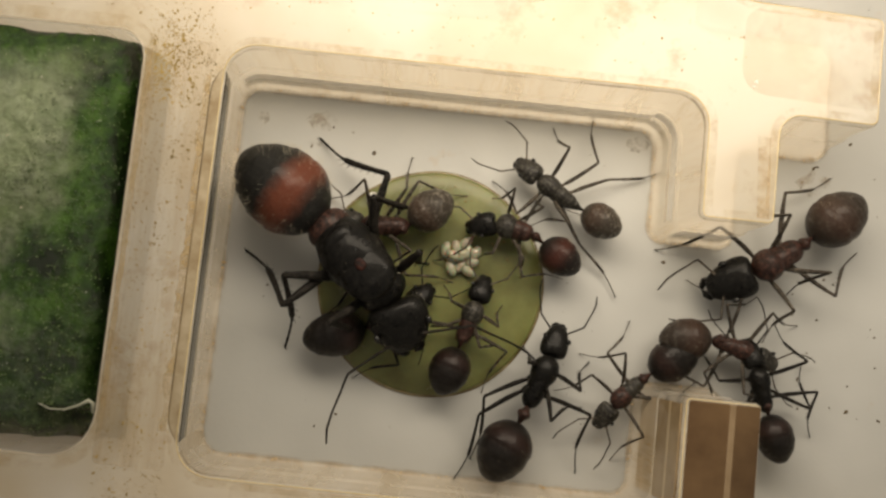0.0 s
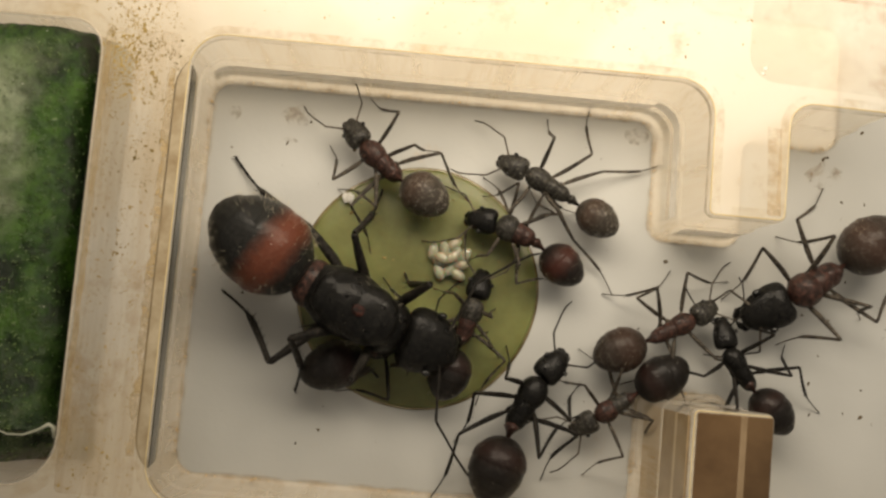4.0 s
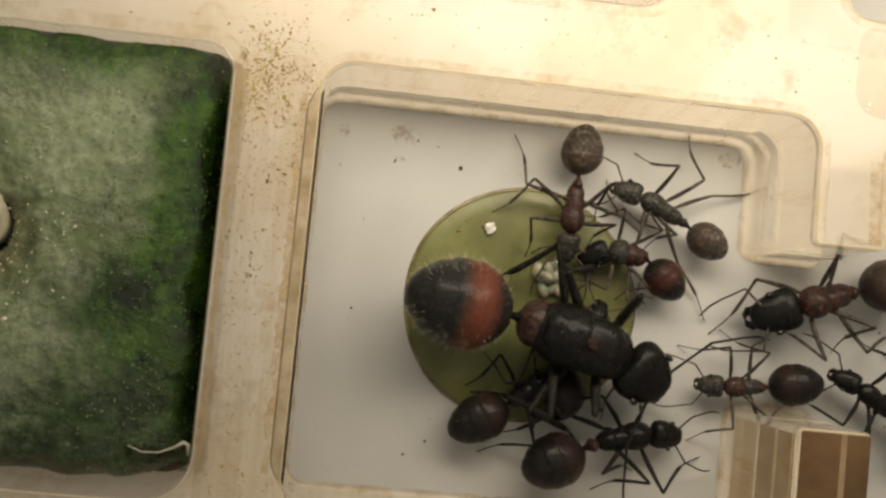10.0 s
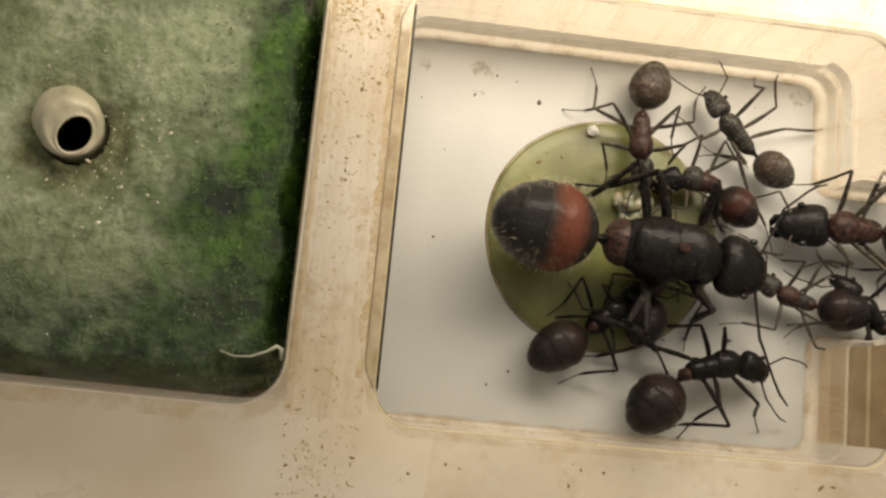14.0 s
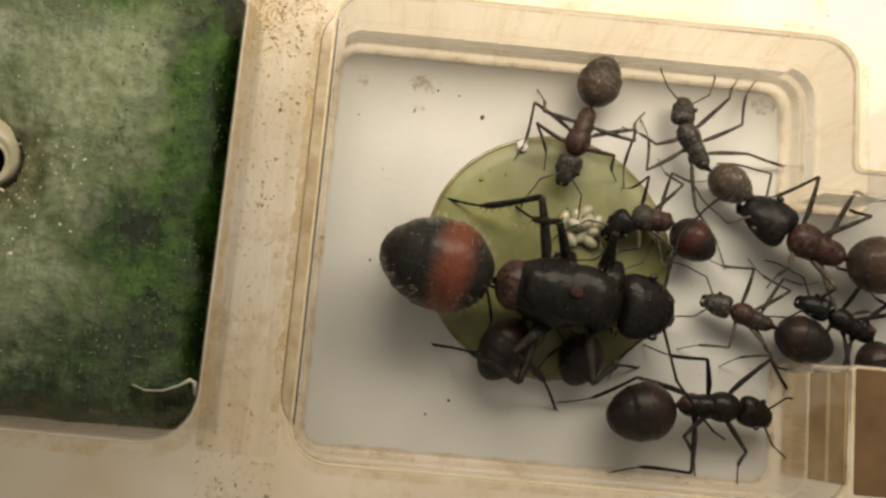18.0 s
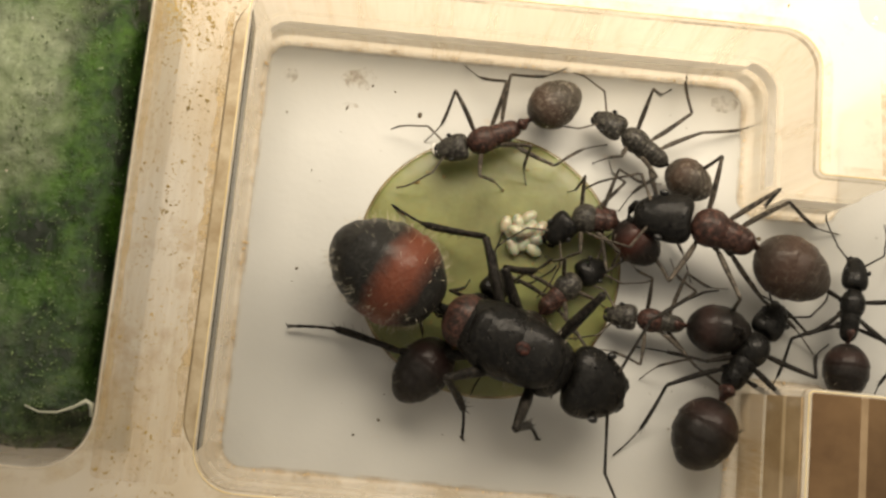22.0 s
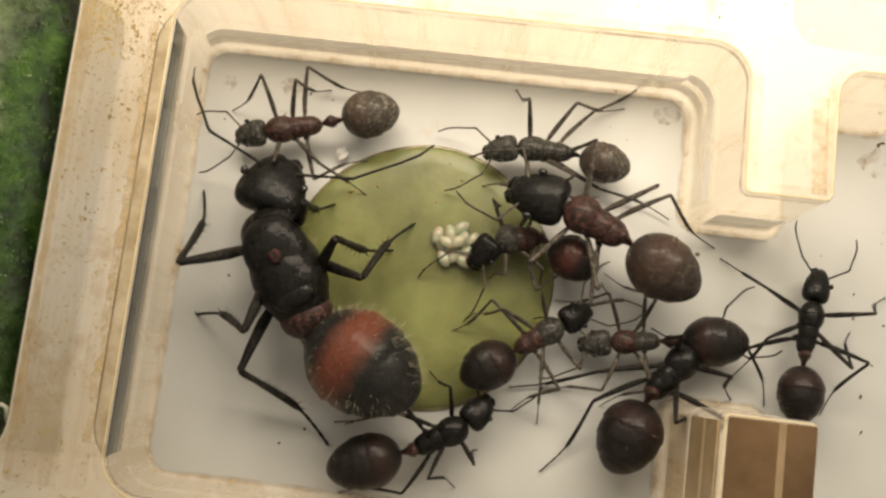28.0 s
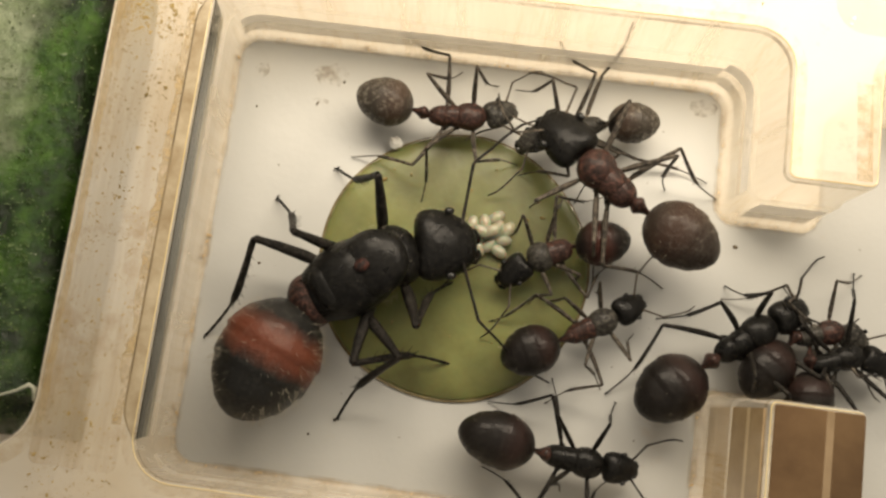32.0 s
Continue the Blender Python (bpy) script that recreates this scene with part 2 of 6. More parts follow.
    close.inputs["From Min"].default_value, close.inputs["From Max"].default_value = 0.0047, 0.0036
    brown = ramp(tree, noise_out(tree, co, 700, 6, 0.75), [(0.38, (0.045, 0.050, 0.018)), (0.55, (0.12, 0.135, 0.055)), (0.72, (0.28, 0.29, 0.17))])
    both = mixed(tree, close.outputs["Result"], both, brown)
    tree.links.new(both, bsdf.inputs["Base Color"])
    bsdf.inputs["Roughness"].default_value = 0.20
    bump(tree, bsdf, noise_out(tree, co, 1500, 6, 0.75), 0.7, 0.0004)
    return m


PLASTIC, WALL, FLOOR = make_plastic(), make_wall(), make_floor()
SPONGE = make_sponge()
FLOOR_STAIN = make_stain_or_light("floor_stain", (0.33, 0.22, 0.12), (0.58, 0.47, 0.34), 1100, 0.46)
BED = make_plain("white_base_sheet", (0.74, 0.68, 0.58), (0.92, 0.89, 0.83), 110, 0.5, 0.1, 0.0001)
RIM_STAIN = make_stain_or_light("amber_stain", (0.42, 0.28, 0.09), (0.64, 0.48, 0.22), 700, 0.42, 0.34)
DISC = make_plain("green_gel", (0.09, 0.09, 0.025), (0.23, 0.245, 0.082), 230, 0.36, 0.25, 0.0001, Subsurface_Weight=0.2, Subsurface_Scale=0.002)
DISC_EDGE = make_plain("gel_edge", (0.08, 0.055, 0.018), (0.34, 0.28, 0.14), 900, 0.2, 0.5, 0.0001, Coat_Weight=1.0)
BROWN = make_plain("brown_stained_plate", (0.085, 0.045, 0.017), (0.19, 0.115, 0.052), 240, 0.35, 0.2, 0.0001, Coat_Weight=0.15)
BROWN_LIGHT = make_plain("pale_brown_plate", (0.18, 0.12, 0.06), (0.34, 0.245, 0.145), 300, 0.3, 0.2, 0.0001, Coat_Weight=0.4)
BROWN_DARK = make_plain("dark_brown_plate", (0.075, 0.040, 0.015), (0.165, 0.10, 0.045), 240, 0.35, 0.2, 0.0001, Coat_Weight=0.15)
BAND_DARK = make_plain("darkest_wall_tone", (0.010, 0.010, 0.007), (0.05, 0.045, 0.03), 600, 0.25, 0.1, 0.0001)
BAND_PALE = make_plain("pale_wall_tone", (0.24, 0.21, 0.15), (0.42, 0.38, 0.28), 420, 0.25, 0.1, 0.0001)
BAND_DEEP = make_plain("deep_wall_tone", (0.025, 0.026, 0.02), (0.09, 0.09, 0.07), 420, 0.25, 0.1, 0.0001)
BAND_GREY = make_plain("grey_wall_tone", (0.07, 0.072, 0.055), (0.20, 0.19, 0.145), 420, 0.25, 0.1, 0.0001)
TAN_FILM = make_stain_or_light("tan_film", (0.42, 0.31, 0.17), (0.60, 0.48, 0.31), 170, 0.36, 0.18)
TAN_WASH = make_stain_or_light("tan_wash", (0.40, 0.29, 0.15), (0.60, 0.47, 0.29), 150, 0.34, 0.24)
BAR_REFLECTION = make_stain_or_light("bar_reflection", (0.42, 0.29, 0.13), (0.60, 0.45, 0.24), 620, 0.42, 0.26, (1, 0.07, 1))
EDGE_STAIN = make_stain_or_light("edge_stain", (0.44, 0.31, 0.13), (0.60, 0.45, 0.22), 900, 0.36, 0.62)
PIT_EDGE = make_stain_or_light("pit_edge_stain", (0.44, 0.31, 0.13), (0.60, 0.45, 0.22), 500, 0.30, 0.36)
PIT_SIDE = make_plain("gap_shade_film", (0.030, 0.034, 0.012), (0.11, 0.085, 0.038), 500, 0.5)
STEP = make_plain("stained_step", (0.30, 0.22, 0.12), (0.55, 0.47, 0.33), 700, 0.3, 0.2, 0.0001, Coat_Weight=0.5)
LINE_DARK = make_plain("dark_seam", (0.10, 0.075, 0.04), (0.30, 0.23, 0.13), 500, 0.5)
GOLD = make_plain("golden_glint", (0.62, 0.48, 0.22), (0.84, 0.72, 0.44), 400, 0.15, 0.1, 0.0001, Coat_Weight=1.0)
GLINT_PALE = make_plain("pale_glint", (0.55, 0.47, 0.34), (0.80, 0.74, 0.62), 300, 0.15, 0.1, 0.0001, Coat_Weight=1.0)
TAN_STREAK = make_stain_or_light("tan_streak", (0.46, 0.36, 0.22), (0.62, 0.51, 0.35), 260, 0.18, 0.26)
WHITE_GLARE = make_stain_or_light("white_glare", (0.88, 0.84, 0.74), (0.97, 0.95, 0.90), 260, 0.18, 0.75)
TAN = make_plain("tan_acrylic", (0.48, 0.36, 0.20), (0.66, 0.53, 0.34), 350, 0.2, 0.1, 0.0001, Coat_Weight=0.5)
TAN_DARK = make_plain("dark_tan_acrylic", (0.38, 0.27, 0.14), (0.55, 0.43, 0.26), 350, 0.2, 0.1, 0.0001, Coat_Weight=0.5)
TAN_BROWN = make_plain("brown_tan_acrylic", (0.27, 0.185, 0.095), (0.44, 0.33, 0.19), 350, 0.2, 0.1, 0.0001, Coat_Weight=0.5)
CREAM = make_plain("pale_cream_acrylic", (0.62, 0.54, 0.40), (0.78, 0.71, 0.58), 350, 0.2, 0.1, 0.0001, Coat_Weight=0.5)
STRIPE = make_stain_or_light("amber_stripe", (0.40, 0.25, 0.09), (0.62, 0.44, 0.20), 900, 0.40, 0.5)
FOOT = make_stain_or_light("foot_stain", (0.40, 0.26, 0.11), (0.62, 0.46, 0.24), 700, 0.42, 0.4)
LINE = make_stain_or_light("rim_brown", (0.16, 0.11, 0.05), (0.36, 0.26, 0.13), 260, 0.36, 0.5)
AMBER = make_plain("amber_glue", (0.44, 0.30, 0.14), (0.64, 0.50, 0.30), 300, 0.4)
MOSS = make_plain("green_algae", (0.03, 0.06, 0.010), (0.17, 0.24, 0.08), 260, 0.4)
TUBE = make_plain("ivory_tube", (0.34, 0.33, 0.22), (0.74, 0.67, 0.52), 300, 0.4)
HOLE = make_plain("dark_bore", (0.002, 0.002, 0.002), (0.004, 0.004, 0.004), 900, 0.9, Specular_IOR_Level=0.1)
EGG = make_plain("egg_white", (0.44, 0.44, 0.31), (0.62, 0.61, 0.46), 1500, 0.2, 0.1, 0.00005, Subsurface_Weight=0.4, Subsurface_Scale=0.0006, Coat_Weight=0.6, Transmission_Weight=0.35)
CRUMB = make_plain("white_crumb", (0.70, 0.68, 0.62), (0.85, 0.84, 0.80), 2500, 0.6)
DIRT = make_plain("dark_dirt", (0.05, 0.04, 0.025), (0.16, 0.12, 0.07), 3000, 0.8)
ALGAE = make_plain("algae_flecks", (0.13, 0.092, 0.026), (0.40, 0.29, 0.10), 500, 0.7)
HAIR = make_plain("golden_hair", (0.40, 0.35, 0.25), (0.64, 0.58, 0.46), 3000, 0.35)
FIBRE = make_plain("pale_fibre", (0.30, 0.32, 0.24), (0.50, 0.50, 0.40), 3000, 0.4)
BLACK = make_cuticle("black_cuticle", (0.004, 0.004, 0.004), (0.013, 0.012, 0.010), 0.32, 1.2, 0.12)
GREY = make_cuticle("grey_black_cuticle", (0.010, 0.009, 0.008), (0.085, 0.078, 0.064), 0.42, 1.25)
LEG_DARK = make_cuticle("dark_leg_cuticle", (0.010, 0.009, 0.008), (0.042, 0.037, 0.031), 0.38, 1.1, 0.15)
RED = make_cuticle("rusty_cuticle", (0.022, 0.011, 0.009), (0.092, 0.040, 0.029), 0.42)
RED_DARK = make_cuticle("dark_red_cuticle", (0.010, 0.005, 0.004), (0.060, 0.016, 0.010), 0.34)
LEG = make_cuticle("leg_cuticle", (0.036, 0.030, 0.024), (0.165, 0.140, 0.110), 0.42, 1.1)
EYE = make_plain("eye_black", (0.006, 0.006, 0.006), (0.012, 0.012, 0.011), 900, 0.32)
TABLE = make_plain("grey_table", (0.20, 0.19, 0.18), (0.30, 0.29, 0.27), 60, 0.6)
QUEEN_GASTER = make_gaster("queen_gaster", (0.013, 0.013, 0.012), (0.122, 0.036, 0.019), 0.49, 0.77, 0.07, 0.030)
DARK_GASTER = make_gaster("dark_gaster", (0.009, 0.007, 0.006), (0.022, 0.011, 0.009), 0.62, 0.90, 0.12, 0.014)
RUST_GASTER = make_gaster("rust_brown_gaster", (0.030, 0.022, 0.017), (0.042, 0.024, 0.017), 0.40, 0.85, 0.16, 0.06)
BROWN_GASTER = make_gaster("brown_gaster", (0.046, 0.038, 0.030), (0.055, 0.036, 0.026), 0.55, 0.95, 0.14, 0.20)
RED_GASTER = make_gaster("red_gaster", (0.011, 0.008, 0.007), (0.050, 0.016, 0.011), 0.40, 0.75, 0.14, 0.02)


for cuticle, weight in ((BLACK, 0.008), (GREY, 0.04), (RED, 0.02), (QUEEN_GASTER, 0.012), (DARK_GASTER, 0.008), (RUST_GASTER, 0.03), (BROWN_GASTER, 0.06), (RED_GASTER, 0.012)):
    downy(cuticle, weight, (0.8, 0.74, 0.62))


# ---- building helpers, in millimetres ----
def finish(mesh, mat, smooth=True):
    mesh.materials.append(mat)
    if smooth:
        mesh.shade_smooth()
    return mesh


def mesh_of(name, bm, mat, smooth=True):
    bmesh.ops.scale(bm, vec=(MM, MM, MM), verts=bm.verts)
    mesh = bpy.data.meshes.new(name)
    bm.to_mesh(mesh)
    bm.free()
    return finish(mesh, mat, smooth)


def part(name, bm, mat, parent=None, label="", at=None, smooth=True):
    ob = new(name, mesh_of(name, bm, mat, smooth) if isinstance(bm, bmesh.types.BMesh) else bm)
    ob.parent = parent
    if at is not None:
        ob.matrix_basis = at
    return tagged(ob, label)


def mpose(x, y, z, rx=0, ry=0, rz=0):
    return pose(x * MM, y * MM, z * MM, rx, ry, rz)


def outline(points, inset, segments=8):
    """Rounded polygon, counter-clockwise corners (x, y, radius), moved inwards by inset."""
    n, out = len(points), []
    for i in range(n):
        (x, y, r) = points[i]
        p = Vector((x, y))
        a = (p - Vector(points[i - 1][:2])).normalized()
        b = (Vector(points[(i + 1) % n][:2]) - p).normalized()
        na, nb = Vector((-a.y, a.x)), Vector((-b.y, b.x))
        cross = a.x * b.y - a.y * b.x
        convex = cross > 0
        r = max(r - inset, 0.04) if convex else max(r + inset, 0.04)
        half = math.acos(max(-1, min(1, a.dot(b)))) / 2
        corner = p + (na + nb) * (inset / (1 + na.dot(nb)))
        side = 1 if convex else -1
        centre = corner + (na + nb).normalized() * side * r / math.cos(half)
        start = math.atan2(*(-na * side).yx)
        for k in range(segments + 1):
            w = start + side * 2 * half * k / segments
            out.append((centre.x + r * math.cos(w), centre.y + r * math.sin(w)))
    return out


def bridge(bm, rings):
    loops = [[bm.verts.new(p) for p in ring] for ring in rings]
    n = len(loops[0])
    for a, b in zip(loops, loops[1:]):
        for i in range(n):
            bm.faces.new((a[i], a[(i + 1) % n], b[(i + 1) % n], b[i]))
    return loops


def blob(length, width, height, profile, rings=22, segments=20, lift=None):
    """A body along x, from -length/2 to length/2; profile(u) is the girth, u from 0 to 1."""
    bm = bmesh.new()
    loops = []
    for i in range(1, rings):
        u = 0.5 - 0.5 * math.cos(math.pi * i / rings)
        g = profile(u)
        up = lift(u) if lift else 0
        loops.append([((u - 0.5) * length, width / 2 * g * math.cos(2 * math.pi * k / segments), up + height / 2 * g * math.sin(2 * math.pi * k / segments)) for k in range(segments)])
    made = bridge(bm, loops)
    for loop, x, u in ((made[0], -0.5, 0.0), (made[-1], 0.5, 1.0)):
        tip = bm.verts.new((x * length, 0, lift(u) if lift else 0))
        for k in range(segments):
            bm.faces.new((tip, loop[k], loop[(k + 1) % segments]))
    bmesh.ops.recalc_face_normals(bm, faces=bm.faces)
    return bm


def tube(bm, path, radii, sides=7):
    """A tapered rod along the points of path."""
    pts = [Vector(p) for p in path]
    rings = []
    for i, p in enumerate(pts):
        d = (pts[min(i + 1, len(pts) - 1)] - pts[max(i - 1, 0)]).normalized()
        s = d.cross(Vector((0.13, 0.21, 1))).normalized()
        q = d.cross(s)
        rings.append([p + (s * math.cos(2 * math.pi * k / sides) + q * math.sin(2 * math.pi * k / sides)) * radii[i] for k in range(sides)])
    loops = bridge(bm, rings)
    bm.faces.new(loops[0])
    bm.faces.new(loops[-1])
    return bm


# ---- the nest plate ----
RIM = 5.4
CHAMBERS = [
    ("chamber", [(-4.4, -17.0, 1.5), (17.5, -17.0, 1.3), (17.5, -11.4, 0.3), (20.95, -11.4, 0.3), (20.95, -17.2, 1.4), (46, -17.2, 1.5), (46, 26, 1.5),
                 (18.2, 26, 1.5), (18.2, 6.9, 1.3), (25.3, 6.6, 0.4), (25.3, 1.5, 0.4), (20.9, 1.6, 0.9), (20.9, -3.45, 0.35), (17.55, -3.45, 0.35), (17.5, 2.2, 1.5), (-4.4, 2.2, 1.4)]),
    ("upper_chamber", [(-26, 6.2, 1.4), (10.3, 6.2, 1.5), (10.3, 26, 1.4), (-26, 26, 1.4)]),
]
PIT = [(-36, -16.5, 1.3), (-8.25, -16.8, 2.0), (-8.25, 2.3, 1.2), (-36, 2.3, 1.3)]


def leaning(points, inset, z):
    """The outline at the height z; the milled walls lean a little."""
    k = 1 - z / RIM
    return [(x - 0.7 * k, y - 0.2 * k, z) for x, y in outline(points, inset)]


def wall_mesh(points, bottom):
    bm = bmesh.new()
    steps = [(-0.14, RIM), (-0.07, RIM - 0.02), (-0.02, RIM - 0.07), (0.0, RIM - 0.16), (0.03, 2.7), (0.14, 2.58), (0.17, 1.4), (0.24, 0.7), (0.30, 0.3), (0.39, 0.07), (0.52, 0.005)]
    if bottom:
        steps = [(s * 0.4, z if z > 1 else bottom) for s, z in steps[:6]] + [(0.2, bottom)]
    bridge(bm, [leaning(points, s, z) if not bottom else [(x, y, z) for x, y in outline(points, s)] for s, z in steps])
    for f in bm.faces:
        f.normal_flip()
    for e in bm.edges:
        if abs(e.verts[0].co.z - e.verts[1].co.z) < 1e-5 and 0.9 < e.verts[0].co.z < 3.1:
            e.smooth = False
    return bm


def floor_mesh(points, inset, z):
    bm = bmesh.new()
    vs = [bm.verts.new(p) for p in (leaning(points, inset, z) if z < 0.5 else [(x, y, z) for x, y in outline(points, inset)])]
    for i, v in enumerate(vs):
        bm.edges.new((v, vs[(i + 1) % len(vs)]))
    bmesh.ops.triangle_fill(bm, edges=bm.edges, use_beauty=True, use_dissolve=False)
    for f in bm.faces:
        f.normal_update()
        if f.normal.z < 0:
            f.normal_flip()
    return bm


def top_mesh():
    bm = bmesh.new()
    for loop in ([(-70, -60), (80, -60), (80, 60), (-70, 60)], *[outline(p, -0.14) for _, p in CHAMBERS], outline(PIT, -0.14)):
        vs = [bm.verts.new((x, y, RIM)) for x, y in loop]
        for i, v in enumerate(vs):
            bm.edges.new((v, vs[(i + 1) % len(vs)]))
    bmesh.ops.triangle_fill(bm, edges=bm.edges, use_beauty=True, use_dissolve=False)
    bmesh.ops.recalc_face_normals(bm, faces=bm.faces)
    if bm.faces[:][0].normal.z < 0:
        bmesh.ops.reverse_faces(bm, faces=bm.faces)
    return bm


def slab(x0, y0, x1, y1, z0, z1):
    bm = bmesh.new()
    bmesh.ops.create_cube(bm, size=1, matrix=Matrix.Translation(((x0 + x1) / 2, (y0 + y1) / 2, (z0 + z1) / 2)) @ Matrix.Diagonal((x1 - x0, y1 - y0, z1 - z0, 1)))
    return bm


def rim_foot(points):
    bm = bmesh.new()
    bridge(bm, [leaning(points, q, z) for q, z in ((0.33, 0.19), (0.37, 0.115), (0.51, 0.02), (0.62, 0.012))])
    for f in bm.faces:
        f.normal_flip()
    return bm


tagged(part("ground", slab(-400, -400, 400, 400, -30, -3.0), TABLE, smooth=False), "grey table top under the ant nest", "table", kind="structure")
tagged(part("trim", top_mesh(), PLASTIC, smooth=False), "cream acrylic top of the ant nest, stained brown", "nest plate", kind="structure")
base = bmesh.new()
bridge(base, [[(x, y, z) for x, y in ((-70, -60), (80, -60), (80, 60), (-70, 60))] for z in (RIM, -2.98)])
base.faces.new([v for v in base.verts if v.co.z < 0])
bed = slab(-69.9, -59.9, 79.9, 59.9, -2.9, -0.06)
tagged(part("floor_bed", bed, BED, smooth=False), "white base sheet under the clear acrylic plate", "base sheet", kind="structure")
bmesh.ops.recalc_face_normals(base, faces=base.faces)
tagged(part("baseboard", base, PLASTIC, smooth=False), "cream acrylic sides and base of the nest", "nest plate", kind="structure")
for name, points in CHAMBERS:
    tagged(part("wall_" + name, wall_mesh(points, 0), WALL), "milled amber acrylic wall round the brood chamber", "chamber wall", kind="structure")
    tagged(part("floor" if name == "chamber" else "floor_upper", floor_mesh(points, 0.5, 0.0), FLOOR, smooth=False), "smooth white chamber floor with brown stains", "floor", kind="structure")
tagged(part("wall_pit", wall_mesh(PIT, 0.6), WALL), "cream acrylic wall round the sponge pit", "pit wall", kind="structure")
tagged(part("floor_pit", floor_mesh(PIT, 0.15, 0.61), BROWN, smooth=False), "brown-stained bottom of the sponge pit", "floor", kind="structure")

# brown plate let into the lower door post
cover = tagged(new("door_post_cover"), "brown stained cover strips on top of the door post", "cover")


def strip(x0, x1, y0, y1, rise):
    bm = bmesh.new()
    rings = bridge(bm, [[(x, y, z) for x, y in outline([(x0, y0, 0.08), (x1, y0, 0.08), (x1, y1, 0.08), (x0, y1, 0.08)], q, 4)] for q, z in ((0, RIM - 0.05), (0.0, RIM + rise * 0.6), (0.03, RIM + rise))])
    bm.faces.new(rings[-1])
    bmesh.ops.recalc_face_normals(bm, faces=bm.faces)
    return bm


for x0, x1, rise, mat in ((17.72, 19.55, 0.05, BROWN), (19.5, 19.8, 0.07, BROWN_LIGHT), (19.75, 20.86, 0.05, BROWN_DARK)):
    part("strip", strip(x0, x1, -16.5, -11.56, rise), mat, cover, smooth=False)

# four wall bands beside the sponge, darker towards the rim, and the glue seam inside the bar
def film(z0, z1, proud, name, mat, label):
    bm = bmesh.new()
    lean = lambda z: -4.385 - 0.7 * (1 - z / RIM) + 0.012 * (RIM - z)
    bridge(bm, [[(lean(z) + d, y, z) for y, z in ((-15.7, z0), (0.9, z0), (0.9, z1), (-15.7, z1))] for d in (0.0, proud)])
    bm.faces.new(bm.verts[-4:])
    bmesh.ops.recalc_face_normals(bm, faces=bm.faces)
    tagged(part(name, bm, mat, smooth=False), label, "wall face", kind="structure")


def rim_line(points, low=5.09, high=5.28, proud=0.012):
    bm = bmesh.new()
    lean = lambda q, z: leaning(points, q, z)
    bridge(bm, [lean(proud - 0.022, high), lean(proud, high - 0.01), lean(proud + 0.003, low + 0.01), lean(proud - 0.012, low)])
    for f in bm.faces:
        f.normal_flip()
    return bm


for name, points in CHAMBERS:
    tagged(part("trim_line", rim_line(points), LINE, smooth=False), "patchy brown line under the rim of the chamber", "stain", kind="structure")
film(3.3, 3.9, 0.02, "wall_film_foot", BAND_PALE, "beige lowest band on the upper chamber wall")
film(3.9, 4.5, 0.03, "wall_film", BAND_GREY, "grey-green band above the beige one on the chamber wall")
film(4.5, 5.1, 0.035, "wall_film_upper", BAND_DEEP, "dark grey-green band high on the chamber wall")
film(5.1, 5.37, 0.04, "wall_edge_line", BAND_DARK, "dark line along the upper edge of the chamber wall")


def rim_band(points, near, far):
    bm = bmesh.new()
    bridge(bm, [[(x, y, RIM + 0.012) for x, y in outline(points, q)] for q in (-near, -(near + far) / 2, -far)])
    for f in bm.faces:
        f.normal_update()
        if f.normal.z < 0:
            f.normal_flip()
    return bm


for points, far in ((CHAMBERS[0][1], 0.5), (CHAMBERS[1][1], 0.6), (PIT, 0.75)):
    tagged(part("trim_stain", rim_band(points, 0.15, far), RIM_STAIN, smooth=False), "amber brown dried stain along the rim of the chamber", "stain", kind="structure")
def tan_patch(corners, mat, lift=0.0):
    bm = bmesh.new()
    bm.faces.new([bm.verts.new((x, y, RIM + 0.008 + lift)) for x, y in outline(corners, 0.0, 6)])
    tagged(part("trim_film", bm, mat, smooth=False), "thin tan film of stain and painted reflection on the acrylic plate", "stain", kind="structure")


tan_patch([(-2.6, -27, 0.5), (17.4, -27, 0.5), (17.4, -17.22, 0.3), (-1.9, -17.22, 0.3)], TAN_WASH)
tan_patch([(18.9, 2.5, 1.2), (25.2, 2.2, 0.4), (25.2, 6.3, 0.4), (18.9, 6.5, 0.8)], TAN_FILM)
# tan streaks paint the pit wall's reflection onto the bar
tan_patch([(-8.05, -17.0, 0.3), (-4.9, -17.0, 0.3), (-4.9, 2.2, 0.3), (-8.05, 2.2, 0.3)], BAR_REFLECTION, 0.004)


def ragged_strip(x0, x1, y0, y1, wander, seed, mat):
    """A dried stain beside an edge: straight along x1, ragged along x0."""
    bm = bmesh.new()
    n = 120
    for k in range(n + 1):
        y = y0 + (y1 - y0) * k / n
        x = x0 + wander * (noise.noise(Vector((seed, y * 0.8, 0))) + 0.6 * noise.noise(Vector((seed, y * 3.1, 4))) + 0.3 * noise.noise(Vector((seed, y * 9.0, 8))))
        bm.verts.new((x, y, RIM + 0.022)), bm.verts.new((x1, y, RIM + 0.022))
    bm.verts.ensure_lookup_table()
    for k in range(n):
        bm.faces.new([bm.verts[2 * k + q] for q in (0, 1, 3, 2)])
    bmesh.ops.recalc_face_normals(bm, faces=bm.faces)
    for f in bm.faces:
        if f.normal.z < 0:
            f.normal_flip()
    tagged(part("trim_stain", bm, mat, smooth=False), "ragged tan dried stain beside the milled edge", "stain", kind="structure")


ragged_strip(-5.30, -5.0, -15.3, 0.7, 0.16, 2.0, EDGE_STAIN)
ragged_strip(-7.78, -8.02, -15.6, 1.6, 0.08, 7.0, PIT_EDGE)


